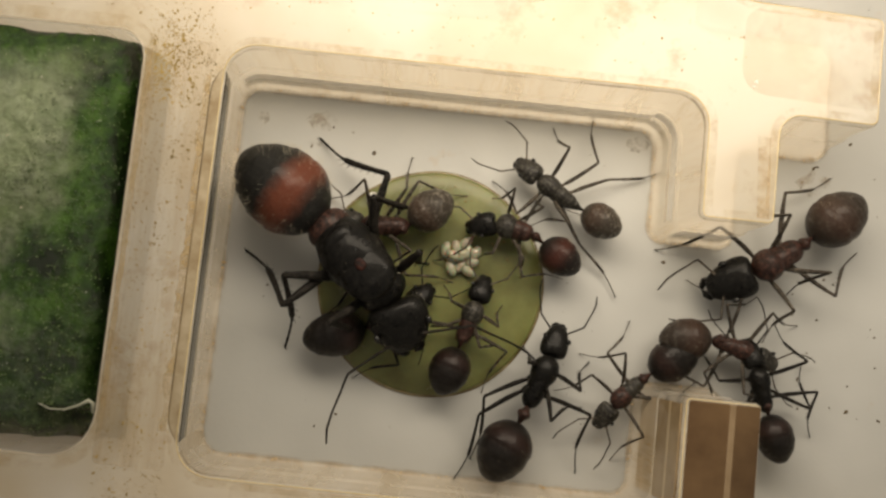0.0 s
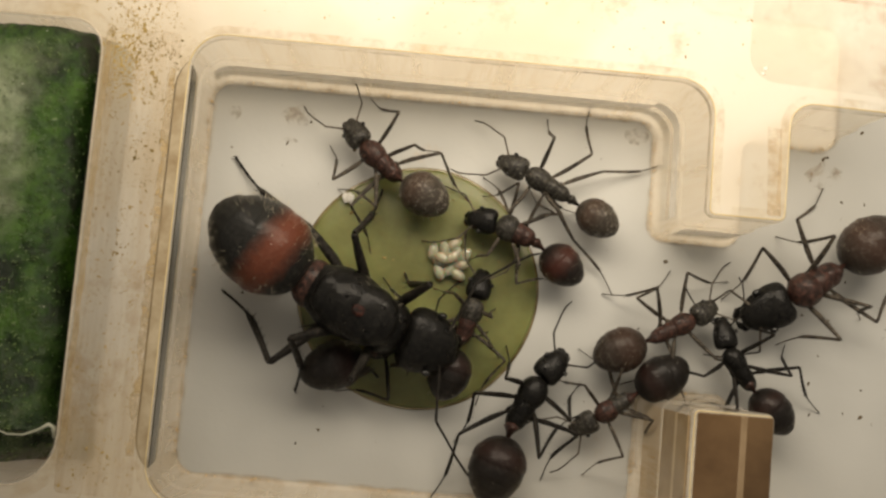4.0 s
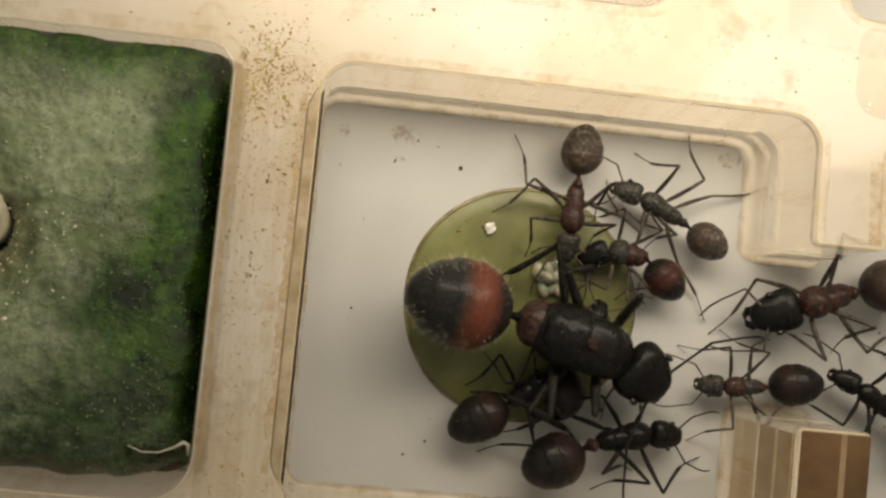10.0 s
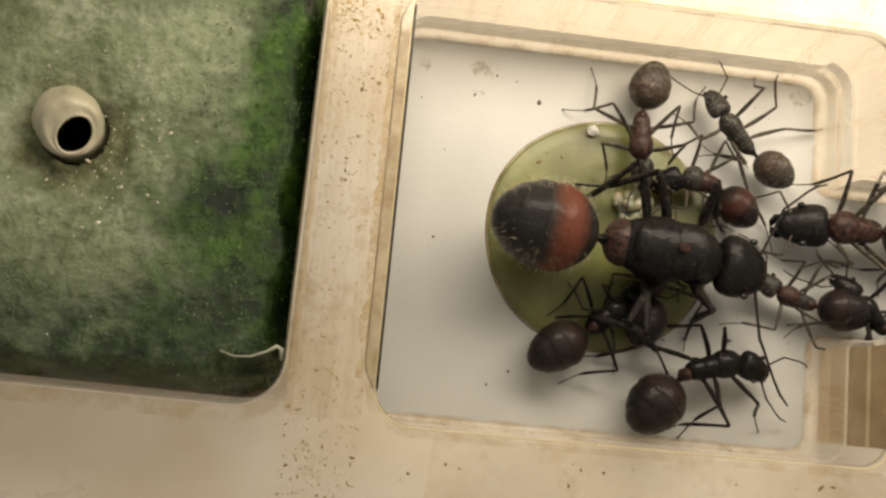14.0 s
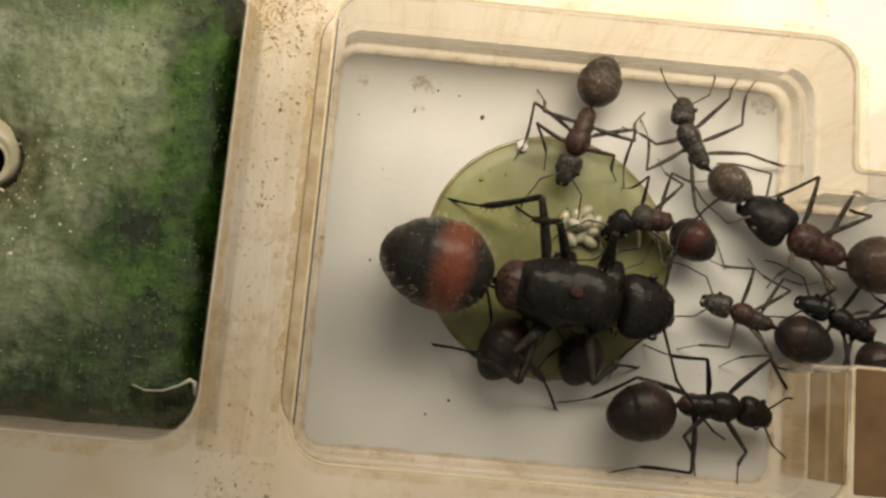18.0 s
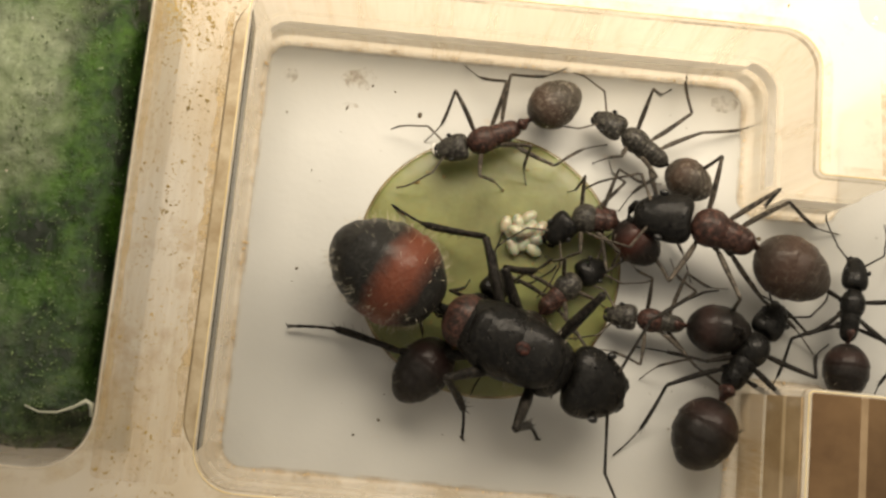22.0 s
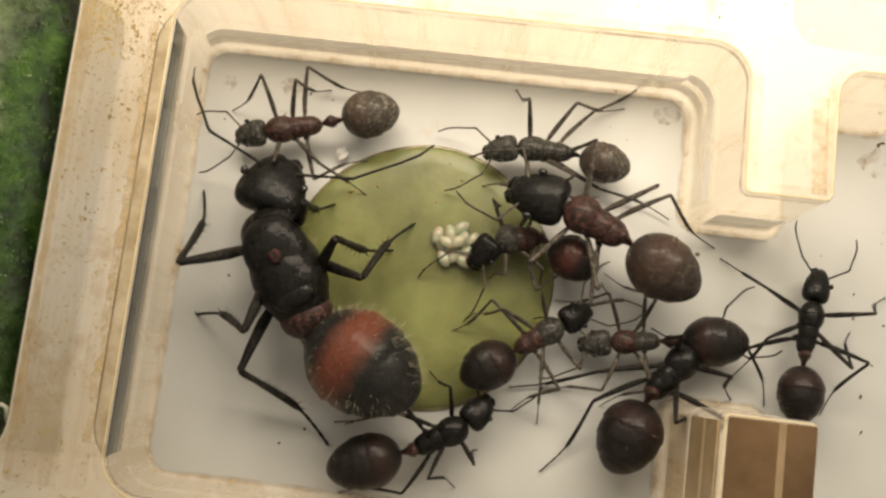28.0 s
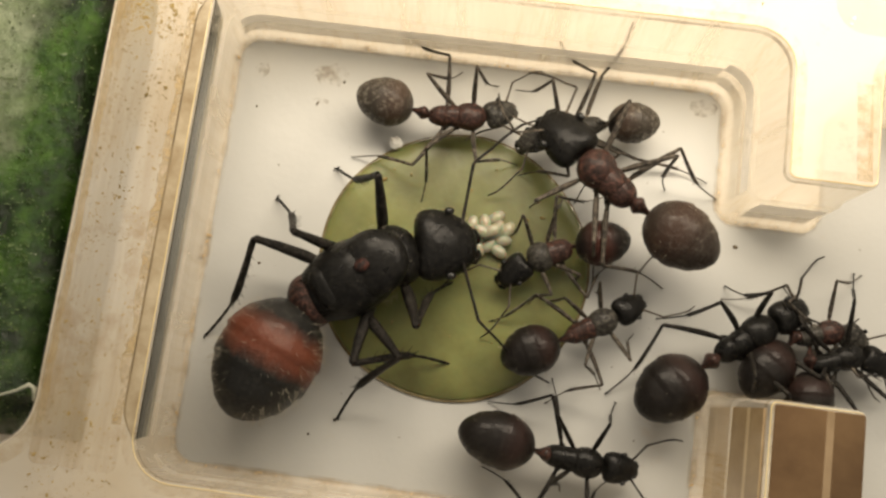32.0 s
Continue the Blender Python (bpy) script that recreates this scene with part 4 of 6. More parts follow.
# where feet of the workers stay put: seconds, x, y
WORKER_HOLDS = {
    "C": {
        (0, -1): [(0, 16.84, -4.51), (2, 24.57, -8.16), (6, 27.52, -0.16), (8, 16.48, -3.50), (10, 15.20, -7.84)],
        (0, 1): [(0, 22.57, -8.52), (2, 27.13, -7.11), (6, 20.82, -5.41), (8, 18.00, -7.26)],
        (1, -1): [(2, 20.55, -4.60), (8, 21.74, -3.36), (28, 15.35, -2.32), (30, 14.17, -3.00)],
        (1, 1): [(0, 23.53, -6.15), (2, 26.90, -3.57), (6, 24.02, -9.60), (8, 21.54, -8.11), (28, 13.71, -7.18)],
        (2, -1): [(0, 25.39, 0.07), (2, 22.07, -3.33), (8, 23.58, -2.43), (28, 17.92, -4.71), (30, 17.94, -4.69)],
        (2, 1): [(0, 26.92, -3.64), (2, 25.86, -1.65), (6, 27.04, -9.13), (8, 25.06, -7.05), (28, 15.29, -7.59), (30, 14.43, -7.19)],
    },
    "D": {
        (0, -1): [(0, 14.01, -10.46), (2, 13.72, -11.34), (16, 17.61, -14.52), (18, 14.96, -16.78), (20, 19.58, -10.91), (28, 19.16, -10.94)],
        (0, 1): [(0, 10.66, -9.96), (2, 10.19, -9.62), (13, 12.60, -11.74), (18, 18.19, -13.17)],
        (1, -1): [(0, 13.82, -12.71), (2, 13.57, -12.83), (6, 13.03, -12.74), (13, 10.55, -16.68), (16, 16.29, -15.38), (18, 13.04, -16.57), (20, 18.08, -13.41), (28, 18.48, -11.97)],
        (1, 1): [(0, 8.62, -15.74), (2, 8.02, -14.21), (6, 8.03, -13.79), (13, 10.50, -11.12), (20, 9.27, -12.59), (28, 9.34, -11.73)],
        (2, -1): [(0, 13.83, -15.83), (2, 13.80, -15.95), (6, 13.06, -16.56), (13, 9.29, -16.68), (16, 9.22, -16.87), (18, 9.16, -16.85), (20, 14.85, -16.59), (28, 18.40, -14.50), (30, 17.93, -13.51)],
        (2, 1): [(2, 8.70, -14.41), (16, 5.49, -14.86), (30, 6.67, -12.84)],
    },
    "G": {
        (0, -1): [(2, 6.05, 1.02), (8, 4.68, -4.21), (18, 5.28, -3.44), (20, 4.14, -4.70), (30, 2.00, -2.90)],
        (0, 1): [(2, 0.50, 0.83), (16, 8.73, -3.60), (24, 2.43, -4.92), (30, 5.75, -2.65)],
        (1, -1): [(6, 1.72, 0.22), (8, 3.73, -2.49), (10, 3.78, -3.12), (13, 3.74, -3.16), (16, 3.70, -3.15), (18, 3.75, -3.19), (20, 3.76, -3.26), (24, 3.48, -0.54), (28, 0.91, 0.26), (30, 2.08, -0.11)],
        (1, 1): [(2, 0.76, -1.49), (6, 5.31, -4.04), (8, 8.01, -1.74), (10, 8.99, -3.04), (13, 9.10, -3.08), (16, 8.91, -0.64), (18, 9.11, -4.02), (20, 9.98, -3.29), (24, 5.78, -5.55), (28, 3.25, -4.26), (30, 6.11, -1.54)],
        (2, -1): [(6, 5.39, 1.33), (8, 4.68, 1.00), (10, 4.71, 0.79), (13, 4.68, 0.95), (16, 4.61, 0.50), (18, 4.72, 0.47), (20, 4.84, 0.35), (24, 6.61, 0.29), (28, 2.65, 0.32), (30, 5.73, 2.22)],
        (2, 1): [(2, 2.37, -4.61), (6, 7.52, -1.91), (8, 8.02, 0.87), (10, 9.44, -0.91), (13, 10.52, 0.68), (16, 10.49, -2.53), (18, 9.82, -0.12), (20, 10.34, 0.12), (24, 9.93, -0.51), (28, 3.04, -2.66)],
    },
    "A": {
        (0, -1): [(0, 11.17, 1.12), (8, 8.04, 0.67), (10, 10.73, 0.57), (13, 12.97, 1.45), (16, 11.94, 3.04), (18, 14.31, 2.14), (24, 8.75, -1.59), (28, 8.97, 1.16)],
        (0, 1): [(0, 8.38, -1.92), (8, 8.14, -1.64), (10, 9.51, -2.49), (20, 9.93, -2.47), (24, 7.86, -3.24)],
        (1, -1): [(0, 13.16, 2.01), (8, 13.04, 2.07), (10, 13.31, 1.99), (13, 14.47, 2.43), (16, 15.20, 2.21), (18, 15.13, 2.08), (20, 13.23, 0.80), (24, 13.31, 0.92), (28, 13.60, 0.84)],
        (1, 1): [(8, 11.57, -4.05), (13, 10.20, -2.94), (18, 9.70, -0.49), (20, 11.19, -4.45), (24, 10.49, -4.08)],
        (2, -1): [(0, 17.49, -0.25), (8, 17.46, -0.14), (10, 17.91, -0.27), (13, 18.32, -0.18), (16, 17.49, -0.68), (18, 18.25, -1.96), (20, 18.23, -1.75), (24, 15.51, 2.73), (28, 14.78, 2.56)],
        (2, 1): [(0, 15.53, -7.76), (8, 15.45, -7.83), (10, 15.20, -7.84), (13, 14.42, -7.47), (16, 13.58, -5.43), (18, 13.98, -7.16), (20, 14.70, -7.80), (24, 12.61, -3.36)],
    },
    "H": {
        (0, -1): [(28, 8.99, -14.26)],
        (1, -1): [(28, 8.24, -15.85), (30, 12.27, -14.44)],
        (1, 1): [(28, 3.00, -13.84), (30, 8.81, -12.29)],
        (2, -1): [(28, 3.57, -16.66), (30, 7.98, -15.33)],
    },
    "F": {
        (0, 1): [(28, 11.06, -7.97), (30, 11.77, -7.71)],
        (1, -1): [(28, 11.35, -12.89)],
        (1, 1): [(28, 7.92, -8.70), (30, 8.26, -9.59)],
    },
    "L": {
        (0, -1): [(28, 25.14, -6.02)],
        (1, 1): [(28, 19.17, -9.96)],
        (2, -1): [(28, 22.84, -11.09)],
        (2, 1): [(28, 20.53, -11.02)],
    },
}

# forward, side and reach of the six feet, in leg lengths
STANCE = [(0.95, 0.75), (0.05, 1.05), (-0.95, 0.85)]


class Ant:
    """One ant. Sizes in millimetres: (length, width, height) of gaster, thorax and head; legs: femur and shin."""

    def __init__(self, name, label, gaster, thorax, head, legs, mats, hair=40, seed=1, stance=None, feelers=None):
        self.tilt = 11 if name == "queen_ant" else 3
        self.legs_mm, self.thorax, self.stance, self.loose = legs, thorax, stance or {}, random.Random(seed)
        self.root = tagged(new(name), label, "ant", "ants in the brood chamber" if name == "worker_ant" else "")
        tl, tw, th = thorax
        queen = name == "queen_ant"
        if queen:
            body = self.shift(self.uneven(blob(tl + 0.6, tw * 0.97, th * 0.94, queen_thorax, 28, 24, lambda u: 0.10 * th * math.sin(math.pi * u)), 0.012, 4), -0.3, 0, 0)
        else:
            body = self.shift(blob(tl * 0.58, tw, th, smooth_profile, 20, 20), tl * 0.20, 0, 0.05 * th)
        self.body = part("thorax", body, mats["front"], self.root)
        part("hairs", self.shift(hairs(tl * 0.8, tw * 0.96, th, gaster_profile, hair // 3, 0.10 * tl ** 0.6, seed + 50), tl * 0.05, 0, 0.1 * th), HAIR, self.body, "short pale bristles")
        if not queen:
            part("mesothorax", blob(tl * 0.66, tw * 0.78, th * 0.84, smooth_profile, 16, 18), mats["thorax"], self.body, "", mpose(-tl * 0.06, 0, 0.02 * th))
            part("propodeum", blob(tl * 0.50, tw * 0.74, th * 0.80, smooth_profile, 16, 18), mats["thorax"], self.body, "", mpose(-tl * 0.27, 0, -0.02 * th, 0, -8))
        if queen:
            part("pronotum", self.uneven(blob(tl * 0.40, tw * 0.84, th * 0.80, smooth_profile, 18, 20), 0.012, 5), mats["front"], self.body, "", mpose(tl * 0.31, 0, -th * 0.02))
            part("mesonotum", self.uneven(blob(tl * 0.60, tw * 0.88, th * 0.54, smooth_profile, 22, 22), 0.012, 6), mats["front"], self.body, "", mpose(tl * 0.10, 0, th * 0.32, 0, -4))
            part("back_spot", blob(tl * 0.12, tw * 0.17, th * 0.05, smooth_profile, 12, 14), mats["spot"], self.body, "dark red spot on the back", mpose(tl * 0.02, 0, th * 0.605))
            part("scutellum", self.uneven(blob(tl * 0.22, tw * 0.60, th * 0.30, smooth_profile, 14, 18), 0.02, 7), mats["front"], self.body, "", mpose(-tl * 0.25 - 0.4, 0, th * 0.38, 0, -14))
            part("propodeum", self.uneven(blob(tl * 0.36, tw * 0.74, th * 0.70, smooth_profile, 16, 18), 0.012, 8), mats["stalk_red"], self.body, "rusty red rear of the thorax", mpose(-tl * 0.38 - 0.55, 0, th * 0.02, 0, -10))
        # joints
        self.waist = Vector((-tl * 0.5 - (0.6 if queen else 0.0), 0, -0.02 * th))
        self.neck = Vector((tl * 0.48, 0, 0.04 * th))
        gl, gw, gh = gaster if queen else (gaster[0] * 1.06, gaster[1] * 0.96, gaster[2])
        gap = 0.26 * gw ** 0.5 * (0.55 if queen else 1)
        self.gaster = part("gaster", self.shift(self.uneven(blob(gl, gw, gh, gaster_profile, 54, 30), 0.006 * gw, seed), -(gl / 2 + gap), 0, 0.02 * gl), mats["gaster"], self.root)
        knot = lambda u: 0.45 * math.sqrt(max(0.0, 1 - (2 * u - 1) ** 2)) + bumps(u, (0.52,), 0.62, 0.16)
        long = 1.2 if queen else 0.5
        stalk = self.shift(blob(gap * 1.9 + long, gw * 0.26, gh * 0.40, knot, 16, 14, lambda u: 0.05 * gh * math.sin(math.pi * u)), -gap * 0.5 + long / 2, 0, 0)
        part("petiole", stalk, mats["stalk"], self.gaster)
        part("hairs", self.shift(hairs(gl, gw, gh, gaster_profile, hair, 0.16 * gl ** 0.6, seed), -(gl / 2 + gap), 0, 0.02 * gl), HAIR, self.gaster, "fine golden hairs")
        hl, hw, hh = head
        skull = blob(hl, hw, hh, head_profile, 22, 22)
        for v in skull.verts:
            back = max(0.0, -v.co.x / (hl / 2))
            v.co.x += 0.10 * hl * back ** 2 * (1 - min(1, abs(v.co.y) / (hw * 0.5))) ** 0.8
        self.head = part("head", self.shift(skull, hl * 0.43, 0, 0), mats["head"], self.root)
        part("bristles", self.shift(hairs(hl, hw, hh, head_profile, hair // 3, 0.09 * hl ** 0.6, seed + 90), hl * 0.43, 0, 0), HAIR, self.head, "short pale bristles")
        for side in (1, -1):
            eye = blob(hl * 0.15, hl * 0.11, hl * 0.11, smooth_profile, 8, 10)
            part("eye", eye, EYE, self.head, "", mpose(hl * 0.50, side * hw * 0.405, hh * 0.24))
            jaw = bmesh.new()
            tube(jaw, [(-hl * 0.06, 0, 0), (hl * 0.06, side * hl * 0.01, -hl * 0.02), (hl * 0.13, -side * hl * 0.05, -hl * 0.05), (hl * 0.15, -side * hl * 0.13, -hl * 0.07)], [hl * 0.09, hl * 0.09, hl * 0.06, hl * 0.02], 8)
            part("mandible", jaw, mats["head"], self.head, "", mpose(hl * 0.86, side * hw * 0.15, -hh * 0.12))
            a1, a2 = feelers or (52, 8)
            f1, f2 = (2.5, 3.9) if queen else (0.25 * hl + 0.55, 0.6 * hl + 0.9)
            c1, s1 = math.cos(radians(a1)), math.sin(radians(a1)) * side
            c2, s2 = math.cos(radians(a2)), math.sin(radians(a2)) * side
            r = 0.035 * hw ** 0.5
            feeler = bmesh.new()
            k = Vector((c1 * f1, s1 * f1, 0.22 * f1))
            tube(feeler, [(0, 0, 0), k * 0.5, k * 0.97, k + Vector((c2, s2, -0.1)) * 0.05 * f2] + [k + Vector((c2 * f2 * q, (s2 + 0.12 * side * math.sin(3 * q)) * f2 * q, -0.36 * f2 * q)) for q in (0.25, 0.5, 0.75, 1.0)], [r * 1.3, r, r * 1.15, r, r * 0.9, r * 0.9, r, r * 0.7], 6)
            part("antenna", feeler, mats["leg"], self.head, "", mpose(hl * 0.68, side * hw * 0.22, hh * 0.22))
        femur, shin = legs
        r = (0.052 if queen else 0.035) * femur
        thigh = bmesh.new()
        tube(thigh, [(-femur * 0.07, 0, 0), (-femur * 0.02, 0, 0), (femur * 0.07, 0, 0), (femur * 0.13, 0, 0), (femur * 0.20, 0, 0.008 * femur), (femur * 0.40, 0, 0.02 * femur), (femur * 0.72, 0, 0.016 * femur), (femur * 0.90, 0, 0.006 * femur), (femur * 0.97, 0, 0.002 * femur), (femur, 0, 0)],
             [r * 1.2, r * 1.9, r * 1.7, r * 0.85, r * 1.15, r * 1.35, r * 1.12, r * 0.86, r * 0.92, r * 0.6], 8)
        thigh_mesh = mesh_of("leg", thigh, mats["leg"])
        lower = bmesh.new()
        sole = [(0.62 + 0.38 * q / 8, (0.40, 0.30)[q % 2]) for q in range(9)]
        tube(lower, [(0, 0, 0), (shin * 0.05, 0, -0.008 * shin), (shin * 0.16, 0, -0.026 * shin), (shin * 0.32, 0, -0.05 * shin), (shin * 0.48, 0, -0.07 * shin), (shin * 0.57, 0, -0.075 * shin), (shin * 0.60, 0, -0.074 * shin)] + [(shin * u, 0, -0.073 * shin * (1 - ((u - 0.62) / 0.38) ** 1.4)) for u, _ in sole],
             [r * 0.62, r * 0.80, r * 0.72, r * 0.86, r * 0.92, r * 0.84, r * 0.5] + [r * k for _, k in sole], 7)
        for side in (1, -1):
            tube(lower, [(shin * 0.985, 0, 0), (shin * 1.01, side * r * 0.6, r * 0.2), (shin * 1.025, side * r * 0.8, -r * 0.3)], [r * 0.2, r * 0.16, r * 0.05], 4)
            tube(lower, [(shin * 0.57, side * r * 0.4, -0.075 * shin), (shin * 0.64, side * r * 1.2, -0.10 * shin)], [r * 0.2, r * 0.05], 4)
        for k in range(10):
            x = shin * (0.14 + 0.045 * k)
            tube(lower, [(x, 0, -0.15 * x), (x + 0.05 * shin, r * (0.9 if k % 2 else -0.9), -0.15 * x - r * 1.9)], [r * 0.13, r * 0.03], 3)
        lower_mesh = mesh_of("tibia", lower, mats["leg"])
        self.legs = []
        for side in (1, -1):
            for i in range(3):
                leg = part("leg", thigh_mesh, None, self.root)
                self.legs.append((leg, part("tibia", lower_mesh, None, leg), i, side))

    @staticmethod
    def uneven(bm, amount, seed):
        """Slight dents, so that no body is a perfect egg."""
        for v in bm.verts:
            k = v.co.normalized()
            v.co += k * amount * (noise.noise(v.co * 1.3 + Vector((seed, 0, 0))) * 2 + noise.noise(v.co * 4 + Vector((0, seed, 0))))
        return bm

    @staticmethod
    def shift(bm, x, y, z):
        bmesh.ops.translate(bm, vec=(x, y, z), verts=bm.verts)
        return bm

    def hip(self, i, side):
        tl, tw, th = self.thorax
        return Vector(((0.26, 0.02, -0.20)[i] * tl, side * 0.26 * tw, -0.30 * th))

    def reach(self, i, side, foot):
        """Poses of thigh (in the ant) and shin (in the thigh) that set the foot at a place given in the ant's space."""
        f, s = self.legs_mm
        hip = self.hip(i, side)
        d = foot - hip
        dist = min(max(d.length, abs(f - s) + 0.15 * f), (f + s) * 0.995)
        x = d.normalized()
        lean = Vector(((0.25, -0.7, 0.15)[i], side * 0.95, 0.55))
        up = (lean - x * x.dot(lean)).normalized()
        c = (f * f + dist * dist - s * s) / (2 * f * dist)
        knee = hip + x * f * c + up * f * math.sqrt(max(0, 1 - c * c))
        end = hip + x * dist

        def frame_of(a, b):
            ax = (b - a).normalized()
            az = (up - ax * ax.dot(up)).normalized()
            ay = az.cross(ax)
            m = Matrix((ax, ay, az)).transposed().to_4x4()
            m.translation = a * MM
            return m
        one, two = frame_of(hip, knee), frame_of(knee, end)
        return one, one.inverted() @ two

    def rest(self, i, side):
        if (i, side) in self.stance:
            return Vector(self.stance[(i, side)])
        f, s = self.legs_mm
        a, b = STANCE[i]
        a, b = a + self.loose.uniform(-0.22, 0.22), b + self.loose.uniform(-0.2, 0.15)
        h = self.hip(i, side)
        return Vector((h.x + a * (f + s) * 0.5, h.y + side * b * (f + s) * 0.5, 0))

    def animate(self, rows, holds=None):
        """rows: seconds, x, y, z, heading, turn of the head, turn and slide of the gaster; holds: leg to (from, until, x, y) of a foot that stays put."""
        walk(self.root, [(t, mpose(x, y, z, 0, 0, yaw)) for t, x, y, z, yaw, _, _, _ in rows])
        walk(self.head, [(t, mpose(*self.neck, 0, 14, hy)) for t, _, _, _, _, hy, _, _ in rows])
        walk(self.gaster, [(t, mpose(*self.waist, 0, self.tilt if 4 < t < 17 else 3, gy) @ mpose(-slide, 0, 0)) for t, _, _, _, _, _, gy, slide in rows])
        table = np.array([r[:5] for r in rows])
        times = np.linspace(0, 32, 129)
        path = [np.interp(times, table[:, 0], table[:, k]) for k in range(1, 5)]
        span = sum(self.legs_mm)
        for leg, lower, i, side in self.legs:
            rest = self.rest(i, side)
            planted, keys, last = None, [], None
            for t, x, y, z, yaw in zip(times, *path):
                w, o = radians(yaw), Vector((x, y, 0))
                turn = Matrix.Rotation(w, 3, "Z")
                goal = o + turn @ rest
                goal.z = 0.08
                if planted is None or (goal - planted).length > (0.26 + 0.05 * ((i + (side > 0)) % 2)) * span:
                    planted = goal
                for t0, t1, fx, fy in (holds or {}).get((i, side), ()):
                    if t0 <= t <= t1:
                        planted = Vector((fx, fy, 0.08))
                foot = turn.transposed() @ (planted - o)
                foot.z = planted.z - z
                keys.append((float(t), foot))
            rows_leg, rows_low = [], []
            for k, (t, foot) in enumerate(keys):
                near = [keys[q][1] for q in (k - 1, k + 1) if 0 <= q < len(keys)]
                if k in (0, len(keys) - 1) or any((foot - q).length > 0.03 for q in near):
                    one, two = self.reach(i, side, foot)
                    rows_leg.append((t, one))
                    rows_low.append((t, two))
            walk(leg, rows_leg)
            walk(lower, rows_low)


QUEEN_ROWS = [
    (0, 2.46, -7.00, 2.70, -43, -20, 11, -0.41),
    (1, 1.82, -6.19, 2.70, -28, 11, -11, -0.85),
    (2, 2.26, -6.32, 2.70, -20, 11, -9, -0.85),
    (4.5, 4.21, -8.84, 2.70, -25, 13, -10, -0.20),
    (5, 7.77, -8.40, 2.70, -21, 1, -1, 0.30),
    (6, 10.51, -8.69, 2.70, -14, 4, -2, 0.42),
    (7, 10.01, -8.62, 2.70, -7, 8, -6, 0.33),
    (8, 9.43, -9.56, 2.70, -5, 11, -6, 0.50),
    (9, 10.77, -8.82, 2.70, 5, 10, -5, 0.32),
    (10, 8.30, -8.74, 2.70, -16, -19, 8, 0.38),
    (11, 8.44, -8.92, 2.70, -3, 15, -8, 0.47),
    (12, 8.39, -9.14, 2.70, -4, 17, -10, 0.49),
    (13, 8.37, -8.59, 2.70, -5, 3, -2, 0.35),
    (16, 8.28, -8.15, 2.70, -6, -7, 3, 0.56),
    (17, 6.41, -9.39, 2.70, -16, -11, 7, 0.10),
    (18, 6.38, -9.39, 2.70, -6, 8, -5, 0.09),
    (19, 6.11, -9.98, 2.70, -28, -13, 8, -0.05),
    (20, 5.09, -10.99, 2.70, -58, -29, 19, -0.18),
    (21, 5.29, -10.79, 2.70, -33, 14, -11, -0.01),
    (22, 7.02, -10.89, 2.70, -23, 10, -5, 0.27),
    (23, 8.37, -12.31, 2.70, -25, 22, -13, 0.38),
    (24, 8.15, -12.53, 2.70, -23, 21, -12, 0.48),
    (25.25, 5.13, -11.63, 2.55, -70, -6, 8, 0.22),
    (26.5, 2.12, -10.72, 2.40, -117, -32, 27, 0.07),
    (27, 0.89, -9.79, 2.40, -165, -36, 38, -0.52),
    (27.5, 0.35, -8.89, 2.40, -199, -25, 14, -0.80),
    (28, 0.47, -7.70, 2.40, -239, -43, 32, -0.30),
    (29, 0.65, -7.69, 2.40, -266, -24, 28, -0.45),
    (30, 2.08, -8.35, 2.40, -310, -38, 35, -0.45),
    (31, 1.89, -8.12, 2.40, -311, -23, 31, -0.45),
    (32, 2.39, -8.42, 2.40, -324, -27, 32, -0.45),
]
A_ROWS = [
    (0, 11.46, -2.33, 1.50, 149, -5, 5, 0.08),
    (1, 11.34, -2.30, 1.50, 152, 1, -1, 0.21),
    (2, 11.37, -2.20, 1.50, 153, 8, -6, 0.23),
    (5, 11.22, -2.16, 1.50, 153, 5, -4, 0.24),
    (6, 11.33, -2.21, 1.50, 153, 5, -4, 0.10),
    (7, 11.30, -2.23, 1.50, 152, 5, -4, 0.12),
    (8, 11.28, -2.08, 1.50, 154, 10, -7, 0.23),
    (9, 11.48, -2.28, 1.50, 154, 1, -0, 0.15),
    (10, 11.80, -2.16, 1.50, 154, 11, -6, 0.19),
    (11, 11.56, -2.21, 1.50, 151, 12, -6, 0.12),
    (12, 11.65, -2.33, 1.50, 144, -0, 0, -0.00),
    (13, 11.75, -2.10, 1.50, 131, -16, 12, 0.07),
    (16, 11.46, -1.86, 1.50, 138, -16, 12, -0.25),
    (17, 11.44, -1.93, 1.50, 123, -46, 33, 0.01),
    (18, 11.83, -1.89, 1.50, 122, -39, 27, -0.07),
    (19, 11.93, -1.97, 1.50, 128, -21, 17, -0.18),
    (20, 11.81, -1.90, 1.50, 146, 5, -4, -0.20),
    (21, 11.86, -1.88, 1.50, 150, -11, 9, -0.25),
    (22, 11.80, -1.96, 1.50, 148, 2, -1, -0.25),
    (23, 11.67, -2.09, 1.50, 181, 6, -6, -0.25),
    (24, 10.97, -2.16, 1.50, 184, 29, -20, -0.12),
    (27, 10.56, -2.11, 1.50, 186, 12, -9, -0.07),
    (28, 10.35, -1.70, 1.50, 179, 14, -10, 0.02),
    (29, 10.11, -1.81, 1.50, 189, 8, -7, -0.01),
    (30, 9.41, -1.95, 1.50, 191, 15, -12, -0.01),
    (31, 9.92, -1.87, 1.50, 198, 7, -6, -0.23),
    (32, 10.07, -1.28, 1.50, 198, 11, -11, -0.15),
]
